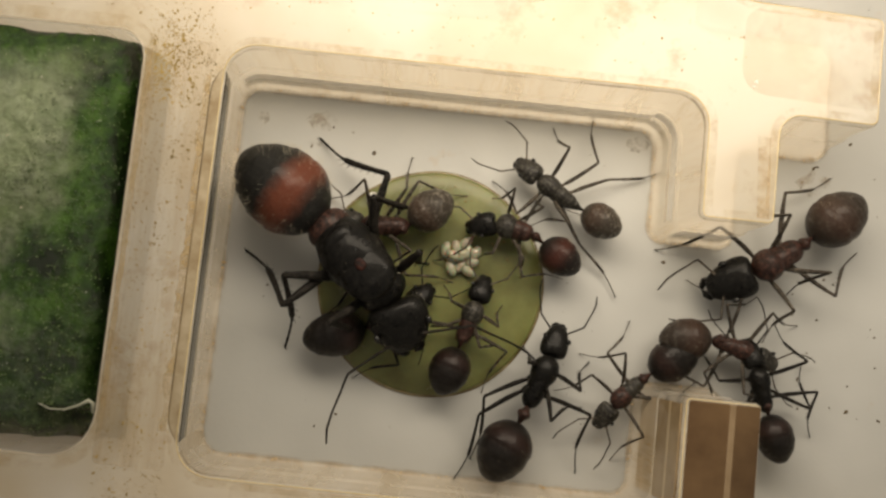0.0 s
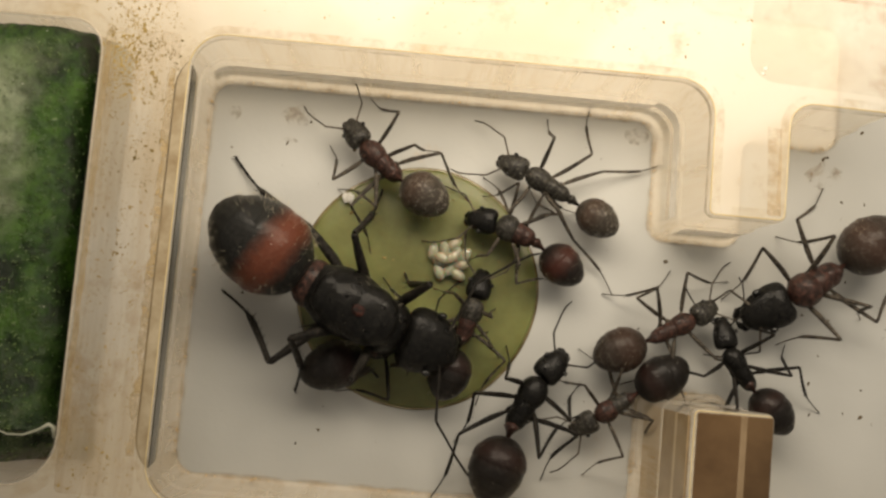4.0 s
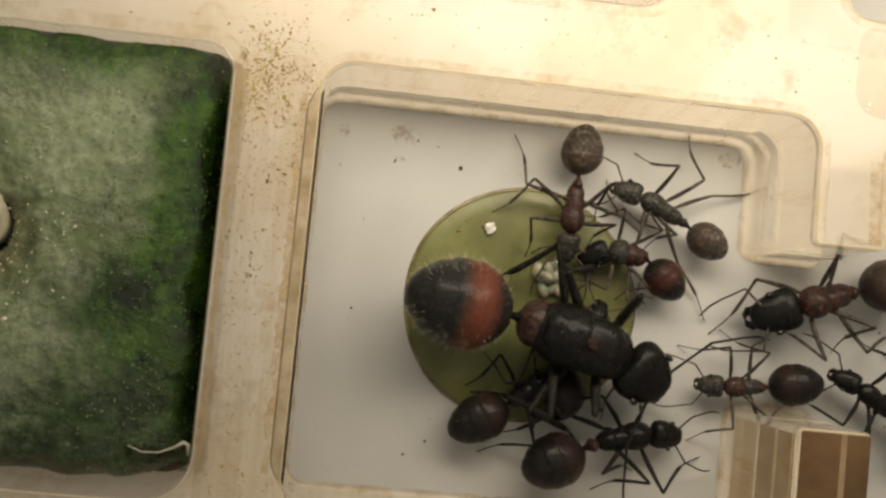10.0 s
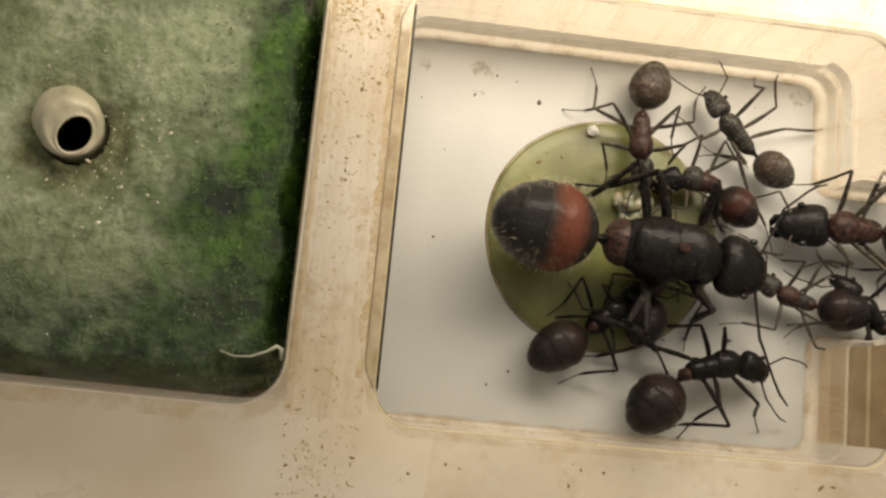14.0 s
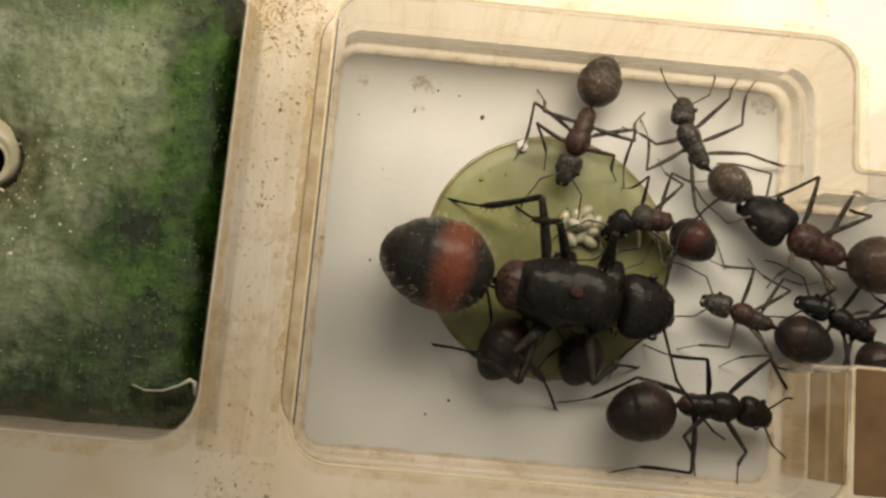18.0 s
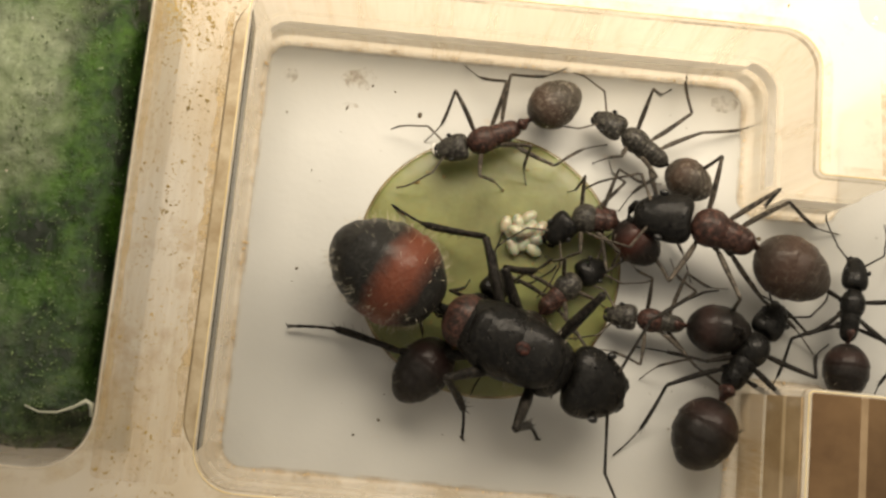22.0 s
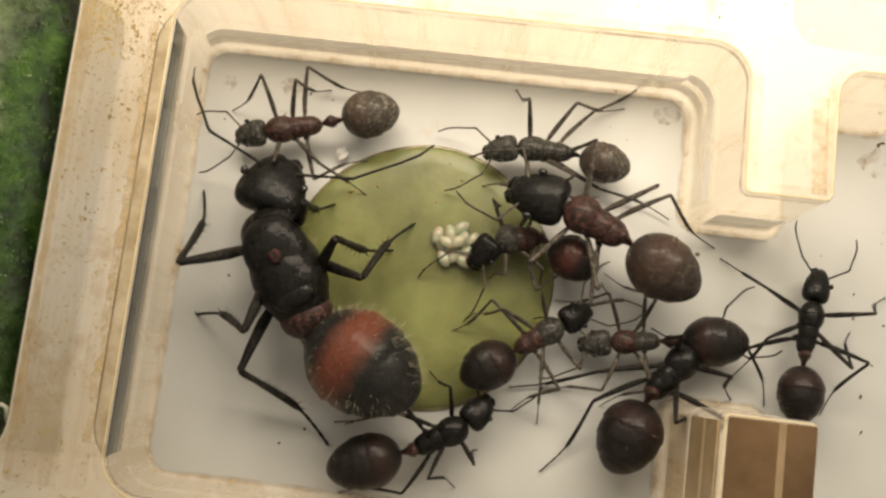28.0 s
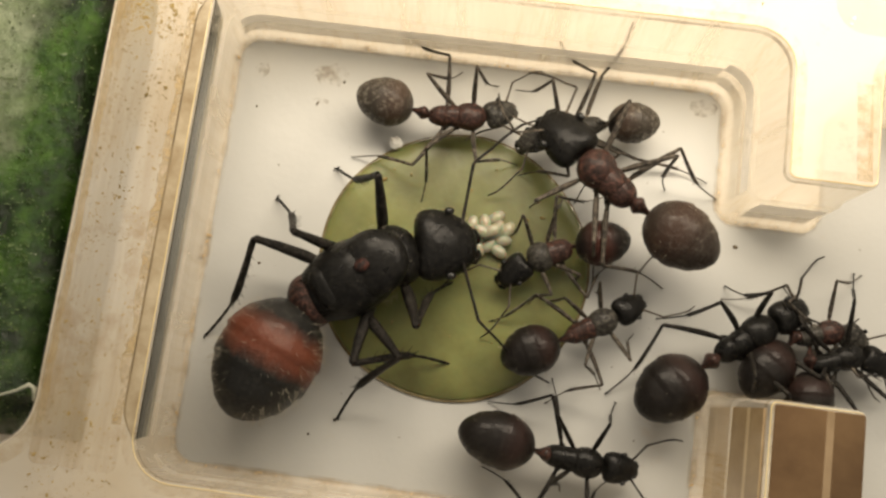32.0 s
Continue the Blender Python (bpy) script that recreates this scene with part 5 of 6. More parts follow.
B_ROWS = [
    (0, 9.57, -4.34, 1.40, 168, 26, -22, 0.28),
    (1, 9.62, -4.33, 1.40, 165, 34, -23, 0.36),
    (2, 9.85, -4.25, 1.40, 164, 30, -25, 0.16),
    (5, 9.99, -4.50, 1.40, 157, 14, -12, 0.31),
    (6, 9.81, -4.20, 1.40, 172, 44, -34, 0.42),
    (7, 9.91, -4.37, 1.40, 163, 15, -12, 0.11),
    (8, 9.84, -4.54, 1.40, 163, 16, -13, 0.13),
    (9, 9.79, -4.49, 1.40, 168, 25, -20, 0.15),
    (10, 10.39, -4.46, 1.40, 171, 39, -34, -0.12),
    (11, 10.38, -4.55, 1.40, 168, 55, -41, -0.10),
    (12, 10.14, -4.56, 1.40, 165, 38, -33, -0.12),
    (13, 10.04, -4.45, 1.40, 166, 35, -29, -0.15),
    (16, 10.05, -4.62, 1.40, 173, 55, -43, -0.09),
    (17, 10.25, -5.20, 1.40, 169, 55, -40, -0.20),
    (18, 10.12, -5.47, 1.40, 176, 46, -33, -0.25),
    (19, 10.41, -5.45, 1.40, 182, 51, -49, -0.25),
    (20, 10.13, -5.55, 1.40, 189, 46, -45, -0.25),
    (21, 9.94, -5.41, 1.40, 179, 52, -44, -0.25),
    (22, 9.92, -5.19, 1.40, 181, 49, -44, -0.25),
    (23, 10.19, -5.28, 1.40, 193, 43, -37, -0.25),
    (24, 9.95, -5.16, 1.40, 189, 53, -46, -0.25),
    (27, 9.95, -5.49, 1.40, 187, 40, -34, -0.25),
    (28, 9.67, -5.50, 1.40, 189, 44, -36, 0.13),
    (29, 9.79, -5.48, 1.40, 184, 22, -18, -0.25),
    (30, 9.80, -5.72, 1.40, 186, 16, -14, -0.19),
    (31, 9.78, -6.42, 1.40, 192, 9, -5, -0.11),
    (32, 9.58, -6.61, 1.40, 206, 17, -12, -0.19),
]
C_ROWS = [
    (0, 22.34, -4.56, 1.90, -145, -9, 8, 0.22),
    (0.5, 23.49, -4.26, 1.90, -113, 4, -4, 0.06),
    (1, 24.65, -3.97, 1.90, -81, 17, -17, -0.10),
    (2, 25.03, -5.93, 1.90, -75, -6, 5, 0.55),
    (3.25, 24.26, -5.76, 1.90, -114, -6, 6, 0.15),
    (4.5, 23.50, -5.59, 1.90, -152, -7, 7, -0.25),
    (5, 23.93, -5.56, 1.90, -149, -22, 19, 0.34),
    (5.5, 24.37, -4.95, 1.90, -186, -11, 10, 0.04),
    (6, 24.81, -4.35, 1.90, -222, -1, 0, -0.25),
    (6.5, 24.13, -4.71, 1.90, -180, 0, -0, -0.25),
    (7, 21.67, -5.75, 1.90, -169, 4, -3, 0.55),
    (8, 20.12, -5.53, 1.90, -171, -8, 6, 0.55),
    (9, 20.27, -5.51, 1.90, -161, -1, 1, 0.55),
    (10, 20.03, -5.67, 1.90, -161, 3, -3, 0.05),
    (11, 19.43, -5.63, 1.90, -185, 4, -4, -0.25),
    (12, 18.02, -6.18, 1.90, -178, -0, 0, -0.25),
    (13, 17.65, -6.09, 1.90, -179, 5, -5, -0.25),
    (16, 17.20, -6.04, 1.90, -184, 3, -3, -0.25),
    (17, 17.68, -5.98, 1.90, -183, 2, -2, -0.06),
    (18, 17.42, -6.08, 1.90, -199, -19, 13, -0.25),
    (19, 16.76, -6.06, 1.90, -188, 2, -2, -0.25),
    (20, 16.52, -6.17, 2.30, -198, -9, 7, -0.25),
    (21, 15.14, -5.60, 2.70, -204, 1, -1, -0.21),
    (22, 14.91, -5.49, 2.72, -197, 12, -11, -0.25),
    (23, 14.93, -5.22, 2.74, -213, 1, -1, -0.22),
    (24, 14.75, -5.59, 2.75, -193, 3, -2, -0.25),
    (27, 14.08, -5.02, 2.81, -208, 3, -2, -0.25),
    (28, 12.57, -4.68, 2.83, -204, 10, -8, -0.08),
    (29, 11.87, -4.03, 2.85, -213, 1, -1, 0.11),
    (30, 11.44, -4.30, 2.86, -203, 3, -2, 0.16),
    (31, 11.65, -3.69, 2.88, -211, 5, -4, 0.31),
    (32, 11.38, -3.61, 2.90, -217, -9, 7, 0.31),
]
D_ROWS = [
    (0, 11.51, -11.58, 1.50, 70, 8, -4, 0.46),
    (1, 10.91, -12.06, 1.50, 69, -4, 3, -0.02),
    (2, 10.85, -11.95, 1.50, 67, -12, 9, 0.08),
    (5, 11.20, -12.29, 1.50, 58, -15, 11, -0.07),
    (6, 10.97, -12.43, 1.50, 48, -12, 10, -0.05),
    (7, 10.41, -11.86, 1.50, 38, -13, 10, 0.01),
    (8, 10.41, -12.62, 1.50, 32, -10, 6, -0.25),
    (9, 10.98, -12.54, 1.50, 39, -4, 2, 0.19),
    (10, 11.02, -13.08, 1.50, 15, -20, 12, 0.32),
    (11, 12.60, -13.34, 1.50, 14, -10, 6, 0.55),
    (12, 12.68, -13.50, 1.50, 13, -6, 3, 0.55),
    (13, 10.22, -13.36, 1.50, 6, -55, 44, 0.28),
    (16, 13.70, -12.94, 1.50, 48, 13, -6, 0.21),
    (17, 13.02, -12.89, 1.50, 40, -11, 6, 0.02),
    (18, 13.12, -13.53, 1.50, 2, -16, 14, -0.18),
    (19, 14.26, -12.31, 1.50, 43, 19, -17, -0.10),
    (20, 16.05, -10.32, 1.50, 38, -12, 9, 0.21),
    (21, 15.99, -10.15, 1.50, 48, -20, 17, 0.21),
    (22, 16.49, -10.46, 1.50, 61, -5, 3, 0.18),
    (23, 16.00, -10.83, 1.50, 54, -25, 21, -0.06),
    (24, 15.59, -11.51, 1.50, 55, -22, 18, -0.25),
    (27, 15.59, -11.42, 1.50, 51, 2, -2, -0.25),
    (28, 16.40, -10.16, 1.50, 52, -24, 16, -0.12),
    (29, 16.97, -9.52, 1.50, 46, -31, 20, 0.28),
    (30, 17.37, -8.86, 1.50, 44, -11, 6, 0.30),
    (31, 18.27, -8.26, 1.50, 47, 12, -9, 0.17),
    (32, 17.64, -9.02, 1.50, 38, -5, 3, 0.37),
]
G_ROWS = [
    (0, 3.24, -4.88, 1.50, -173, -28, 34, -0.25),
    (1, 3.91, -4.50, 1.50, -173, -39, 42, -0.25),
    (1.5, 3.27, -3.36, 1.50, -206, -31, 39, 0.12),
    (2, 2.63, -2.21, 1.50, -240, -24, 37, 0.49),
    (2.5, 3.45, -1.07, 1.50, -258, -17, 10, 0.21),
    (4.5, 3.59, -1.92, 1.50, -204, -11, 11, -0.24),
    (5, 3.31, -1.10, 1.50, -193, 8, -5, 0.33),
    (6, 3.78, -1.41, 1.50, -138, 41, -25, 0.12),
    (7, 4.89, -2.08, 1.50, -99, 36, -24, 0.28),
    (8, 6.64, -2.13, 1.50, -85, 22, -15, 0.09),
    (9, 6.95, -2.55, 1.50, -94, 15, -11, 0.14),
    (10, 7.60, -2.60, 1.50, -93, 0, -0, 0.05),
    (11, 7.43, -3.21, 1.50, -89, 3, -2, 0.25),
    (12, 7.21, -2.86, 1.50, -91, 7, -5, -0.25),
    (13, 7.18, -2.58, 1.50, -89, 9, -7, -0.25),
    (16, 6.62, -2.77, 1.50, -88, 32, -26, -0.01),
    (17, 7.21, -2.35, 1.50, -84, 31, -25, -0.25),
    (18, 6.68, -1.76, 1.50, -106, 0, -0, -0.25),
    (19, 6.84, -1.67, 1.50, -105, 11, -9, -0.25),
    (20, 7.59, -1.93, 1.50, -83, 22, -18, -0.25),
    (21, 5.96, -1.70, 1.50, -134, -20, 19, -0.25),
    (22, 5.43, -2.10, 1.50, -153, -16, 11, 0.18),
    (23, 5.04, -1.98, 1.50, -158, -2, 2, -0.11),
    (24, 4.80, -1.55, 1.50, -170, -1, 1, -0.19),
    (27, 2.57, -1.33, 1.50, -164, 6, -3, 0.30),
    (28, -0.18, -1.94, 1.50, -165, -4, 2, 0.55),
    (29, 2.77, -1.18, 1.50, -154, 20, -14, 0.20),
    (30, 3.68, -2.49, 1.50, -120, 28, -20, 0.19),
    (31, 5.06, -2.56, 1.50, -77, 11, -5, 0.01),
    (31.5, 4.68, -1.58, 1.50, -44, 11, -8, -0.25),
    (32, 5.20, -1.37, 1.50, 4, 25, -14, 0.34),
]
F_ROWS = [
    (0, 7.85, -9.09, 1.10, 74, 1, -1, -0.10),
    (1, 7.92, -9.13, 1.10, 73, 4, -4, -0.25),
    (2, 7.97, -8.62, 1.10, 77, 7, -3, 0.39),
    (5, 8.28, -8.73, 1.10, 75, -0, 0, -0.25),
    (6, 8.17, -9.10, 1.10, 81, -1, 1, -0.25),
    (7, 8.12, -8.81, 1.10, 82, 0, 0, -0.23),
    (8, 8.45, -9.48, 1.10, 76, -3, 3, -0.25),
    (9, 9.10, -9.07, 1.10, 79, 3, -3, -0.25),
    (10, 8.71, -9.07, 1.10, 71, -5, 5, -0.25),
    (11, 8.56, -9.02, 1.10, 70, 0, -0, -0.20),
    (12, 8.55, -9.23, 1.10, 75, 3, -3, -0.25),
    (13, 8.48, -9.07, 1.10, 74, -1, 1, -0.25),
    (16, 8.54, -9.05, 1.10, 69, -3, 3, -0.13),
    (17, 8.05, -9.34, 1.10, 66, -4, 4, -0.25),
    (18, 8.15, -9.70, 1.10, 72, 2, -2, -0.25),
    (19, 7.77, -9.84, 1.10, 63, 3, -3, -0.25),
    (20, 7.88, -8.92, 1.10, 57, 8, -9, -0.25),
    (21, 8.93, -8.90, 1.10, 47, -9, 7, -0.25),
    (22, 8.79, -8.40, 1.10, 49, -21, 11, -0.25),
    (23, 9.73, -8.95, 1.10, 42, 1, -1, -0.25),
    (24, 10.78, -8.74, 1.10, 39, -20, 14, -0.09),
    (27, 11.48, -9.23, 1.40, 40, -0, 0, 0.04),
    (28, 11.00, -9.37, 1.40, 36, 0, -0, -0.25),
    (29, 11.35, -9.48, 1.40, 24, 15, -9, 0.10),
    (30, 11.46, -9.53, 1.40, 27, 13, -6, 0.21),
    (31, 11.61, -9.49, 1.40, 34, 22, -11, 0.28),
    (32, 11.60, -9.29, 1.40, 31, 7, -4, -0.01),
]
H_ROWS = [
    (0, 3.98, -9.22, 1.10, 32, 17, -14, -0.25),
    (1, 4.17, -9.78, 1.10, 23, 12, -10, -0.25),
    (2, 4.59, -10.03, 1.10, 24, 10, -8, -0.25),
    (5, 5.06, -10.00, 1.10, 27, 2, -1, -0.25),
    (6, 5.50, -10.86, 1.10, 24, 10, -8, -0.25),
    (7, 5.81, -10.82, 1.10, 22, 13, -11, -0.25),
    (8, 6.21, -11.52, 1.10, 26, 8, -6, -0.25),
    (9, 7.24, -11.40, 1.10, 29, 5, -3, -0.25),
    (10, 6.47, -11.28, 1.10, 36, 7, -5, -0.25),
    (11, 6.17, -11.32, 1.10, 36, 7, -6, -0.25),
    (12, 6.30, -11.51, 1.10, 35, 10, -8, -0.25),
    (13, 6.03, -11.40, 1.10, 37, 5, -4, -0.25),
    (16, 6.24, -10.69, 1.10, 48, 5, -4, -0.25),
    (17, 5.42, -9.60, 1.10, 59, 2, -2, -0.05),
    (18, 5.43, -9.32, 1.10, 59, -1, 1, -0.19),
    (19, 5.35, -9.31, 1.10, 56, -3, 3, -0.19),
    (20, 5.12, -9.19, 1.10, 55, -2, 2, 0.05),
    (21, 5.57, -9.23, 1.10, 60, 0, -0, 0.23),
    (22, 5.11, -9.73, 1.10, 54, 0, -0, -0.20),
    (23, 5.98, -10.05, 1.10, 53, -1, 1, -0.25),
    (24, 5.77, -10.70, 1.10, 53, -3, 3, -0.23),
    (26.5, 4.70, -13.83, 1.34, 30, -2, 1, -0.25),
    (27, 5.15, -13.19, 1.40, 22, -12, 9, -0.08),
    (28, 7.51, -13.80, 1.40, 32, 22, -11, 0.13),
    (29, 11.29, -13.48, 1.40, 13, 4, -3, -0.07),
    (30, 12.01, -12.84, 1.40, 25, 9, -5, -0.14),
    (31, 11.55, -13.88, 1.40, -5, -2, 1, -0.00),
    (32, 11.44, -14.54, 1.40, -5, 6, -4, -0.01),
]
K_ROWS = [
    (0, 20.77, -8.97, 1.40, -14, -9, 19, -0.25),
    (1, 18.71, -8.55, 1.40, 3, 5, -8, 0.18),
    (2, 18.24, -9.12, 1.40, -8, 2, -4, -0.24),
    (5, 17.34, -7.88, 1.40, 44, 5, -8, 0.02),
    (6, 18.70, -8.34, 1.40, 1, -1, 1, -0.25),
    (7, 25.00, -10.96, 1.40, -23, -3, 5, 0.22),
    (8, 28.40, -9.22, 1.40, 32, 5, -9, -0.25),
    (9, 27.58, -12.90, 1.40, -26, 9, -17, -0.25),
    (9.5, 29.51, -12.64, 1.40, -18, 5, -8, 0.28),
    (11, 34.00, -16.00, 1.40, -18, 0, 0, 0.00),
    (32, 34.00, -15.00, 1.40, -18, 0, 0, 0.00),
]
N_ROWS = [
    (0, 15.80, -11.68, 1.30, -133, 12, -9, 0.10),
    (1, 15.68, -12.40, 1.30, -126, 11, -9, 0.34),
    (2, 15.85, -10.82, 1.30, -151, -4, 3, -0.25),
    (5, 14.86, -12.80, 1.30, -129, 6, -6, 0.19),
    (6, 15.56, -13.22, 1.30, -112, 15, -13, 0.53),
    (7, 15.05, -12.53, 1.30, -143, -28, 10, 0.27),
    (8, 15.93, -11.01, 1.30, -138, 16, -11, 0.34),
    (9, 16.52, -10.50, 1.30, -152, 18, -15, 0.26),
    (10, 16.63, -10.21, 1.30, -175, -5, 4, -0.10),
    (11, 16.15, -9.14, 1.30, -195, -6, 5, -0.06),
    (12, 15.87, -9.75, 1.30, -191, -22, 25, -0.25),
    (13, 15.17, -9.74, 1.30, -195, -31, 21, -0.25),
    (16, 15.01, -9.31, 1.30, -190, 1, -1, -0.25),
    (17, 14.99, -9.53, 1.30, -188, -0, 0, -0.23),
    (18, 14.86, -9.46, 1.30, -198, 2, -1, -0.17),
    (19, 13.66, -9.41, 1.30, -199, 6, -5, -0.25),
    (20, 13.29, -9.14, 1.30, -193, 13, -11, -0.25),
    (21, 13.25, -9.21, 1.30, -199, -6, 5, -0.25),
    (22, 12.96, -9.17, 1.30, -183, -1, 1, -0.25),
    (23, 12.96, -9.20, 1.30, -188, 0, 0, -0.25),
    (24, 14.08, -9.35, 1.30, -186, 8, -5, 0.46),
    (27, 14.45, -9.70, 1.30, -169, 11, -8, 0.15),
    (28, 14.84, -9.11, 1.30, -172, 3, -2, 0.51),
    (29, 17.30, -8.55, 1.30, -196, 15, -13, -0.25),
    (30, 17.99, -8.43, 1.30, -232, 8, -7, -0.25),
    (31, 18.59, -8.56, 1.30, -254, 7, -9, -0.25),
    (31.5, 19.56, -8.50, 1.30, -299, -20, 14, -0.11),
    (32, 20.53, -8.43, 1.30, -343, -47, 36, 0.02),
]
L_ROWS = [
    (0, 22.17, -10.86, 1.60, 109, 0, -0, -0.22),
    (1, 21.23, -10.36, 1.60, 135, 11, -18, 0.18),
    (2, 21.36, -10.41, 1.60, 123, 22, -7, 0.01),
    (5, 20.36, -9.30, 1.60, 129, -47, 21, -0.25),
    (6, 20.51, -9.09, 1.60, 118, -49, 39, -0.25),
    (7, 22.16, -9.49, 1.60, 76, -16, 24, -0.25),
    (8, 21.89, -10.79, 1.60, 132, -8, 14, -0.25),
    (9, 21.82, -10.04, 1.60, 117, 0, -1, -0.06),
    (10, 23.12, -10.28, 1.60, 145, 15, -9, -0.25),
    (11, 21.67, -9.73, 1.60, 155, 4, -3, -0.25),
    (12, 20.34, -9.79, 1.60, 157, 26, -22, -0.25),
    (13, 18.59, -10.54, 1.60, 146, 19, -11, -0.25),
    (16, 18.96, -8.67, 1.60, 123, -27, 24, -0.25),
    (17, 18.73, -8.91, 1.60, 134, -39, 31, -0.25),
    (18, 19.19, -9.45, 1.60, 152, 9, -49, -0.25),
    (19, 19.60, -9.73, 1.60, 144, 5, -72, -0.25),
    (19.5, 20.28, -9.78, 1.60, 113, 5, -72, -0.25),
    (20, 20.96, -9.84, 1.60, 82, 4, -72, -0.25),
    (21, 21.25, -9.63, 1.60, 52, -7, 26, -0.25),
    (22, 20.73, -8.16, 1.60, 85, -2, 2, -0.25),
    (23, 20.92, -8.25, 1.60, 86, 7, -6, -0.25),
    (24, 19.49, -8.67, 1.60, 126, 13, -8, -0.25),
    (27, 20.58, -8.10, 1.60, 88, -31, 29, -0.25),
    (28, 21.61, -7.74, 1.60, 84, -6, 4, 0.11),
    (29, 20.17, -8.23, 1.60, 121, 6, -5, -0.11),
    (30, 20.82, -8.47, 1.60, 98, -24, 23, -0.25),
    (31, 21.66, -9.05, 1.60, 54, -42, 40, -0.25),
    (32, 21.17, -9.40, 1.60, 21, -45, 72, -0.16),
]


WORKER = {"thorax": RED, "front": RED, "head": GREY, "gaster": BROWN_GASTER, "stalk": RED, "spot": RED, "leg": LEG}
DARKER = {"thorax": BLACK, "front": BLACK, "head": BLACK, "gaster": DARK_GASTER, "stalk": RED, "spot": RED, "leg": LEG_DARK}
RUSTY = {"thorax": RED, "front": GREY, "head": BLACK, "gaster": RED_GASTER, "stalk": RED, "spot": RED, "leg": LEG}
GREYER = {"thorax": GREY, "front": GREY, "head": GREY, "gaster": BROWN_GASTER, "stalk": GREY, "spot": GREY, "leg": LEG}
ROYAL = {"thorax": BLACK, "front": BLACK, "head": BLACK, "gaster": QUEEN_GASTER, "stalk": BLACK, "stalk_red": RED, "spot": RED_DARK, "leg": LEG_DARK}

queen = Ant("queen_ant", "large black queen ant with a rusty red band across the gaster", (5.0, 4.0, 3.8), (4.7, 3.0, 2.7), (2.7, 3.2, 1.8), (3.5, 4.9), ROYAL, 400, 3, QUEEN_FEET, (80, 35))
ants = [
    (Ant("worker_ant", "slender grey-black worker ant with long spread legs", (2.0, 1.75, 1.7), (2.3, 1.05, 1.0), (1.5, 1.25, 0.9), (2.3, 3.2), GREYER, 60, 4, SLENDER_FEET), A_ROWS),
    (Ant("worker_ant", "small rusty worker ant with bristly gaster beside the eggs", (2.1, 1.9, 1.8), (1.9, 1.25, 1.1), (1.55, 1.35, 0.95), (2.0, 2.6), RUSTY, 140, 5, SMALL_FEET), B_ROWS),
    (Ant("worker_ant", "large-headed worker ant with a rusty red thorax and brown gaster", (3.0, 2.65, 2.5), (2.7, 1.6, 1.5), (2.55, 2.3, 1.5), (2.7, 3.6), {**RUSTY, "gaster": RUST_GASTER, "front": RED}, 60, 6, MAJOR_FEET, (62, -20)), C_ROWS),
    (Ant("worker_ant", "black worker ant with a round glossy black gaster", (2.9, 2.65, 2.5), (2.7, 1.35, 1.3), (1.75, 1.5, 1.1), (2.7, 3.7), DARKER, 60, 7, BLACK_FEET), D_ROWS),
    (Ant("worker_ant", "worker ant with rusty thorax and dusty grey-brown gaster", (2.3, 2.05, 1.9), (2.4, 1.15, 1.1), (1.45, 1.3, 0.95), (2.3, 3.1), WORKER, 60, 8, DUSTY_FEET), G_ROWS),
    (Ant("worker_ant", "dark worker ant with reddish thorax on the gel disc", (2.3, 2.05, 1.9), (2.2, 1.1, 1.0), (1.45, 1.3, 0.95), (2.1, 2.8), {**RUSTY, "gaster": DARK_GASTER}, 40, 9, SMALL_FEET), F_ROWS),
    (Ant("worker_ant", "dark worker ant with a striped black-brown gaster", (2.9, 2.3, 2.1), (2.4, 1.2, 1.1), (1.5, 1.35, 1.0), (2.2, 2.9), {**DARKER, "gaster": DARK_GASTER}, 50, 10, SMALL_FEET), H_ROWS),
    (Ant("worker_ant", "brown-black worker ant walking in the doorway", (2.4, 2.1, 1.9), (2.2, 1.0, 0.95), (1.4, 1.2, 0.9), (2.2, 3.0), {**WORKER, "gaster": RUST_GASTER}, 30, 11), K_ROWS),
    (Ant("worker_ant", "small dark worker ant with a brown gaster by the door post", (2.5, 2.1, 1.9), (2.0, 1.0, 0.95), (1.35, 1.2, 0.9), (2.0, 2.7), {**WORKER, "thorax": GREY, "gaster": DARK_GASTER}, 30, 12), N_ROWS),
    (Ant("worker_ant", "slim black worker ant at the edge of the door post", (2.2, 1.9, 1.8), (2.2, 1.0, 0.95), (1.5, 1.2, 0.95), (2.3, 3.1), DARKER, 30, 13), L_ROWS),
]

# ---- eggs, crumb, specks ----
egg = tagged(part("ant_egg", blob(0.80, 0.50, 0.46, smooth_profile, 16, 18), EGG), "glossy white oval ant egg on the gel disc", "egg", "clutch of eggs")
spots = [(0.0, 0.0, 0.0, 20), (0.46, 0.34, 0.05, 75), (-0.52, -0.10, 0, 128), (0.12, -0.52, 0, 50), (0.74, -0.22, 0, 8), (-0.22, 0.56, 0.03, 105), (0.30, 0.92, 0, 40), (-0.86, 0.42, 0, 82), (-0.42, -0.72, 0, 118), (0.20, 0.15, 0.40, 35), (-0.30, 0.05, 0.36, 160), (0.95, 0.35, 0, 60), (0.62, -0.78, 0, 150)]
for k, (x, y, z, a) in enumerate(spots):
    m = mpose(7.05 + 0.82 * x, -5.95 + 0.82 * y, 0.48 + z, 0, 0, a)
    if k == 0:
        egg.matrix_basis = m
    else:
        copy_thing(egg, m)

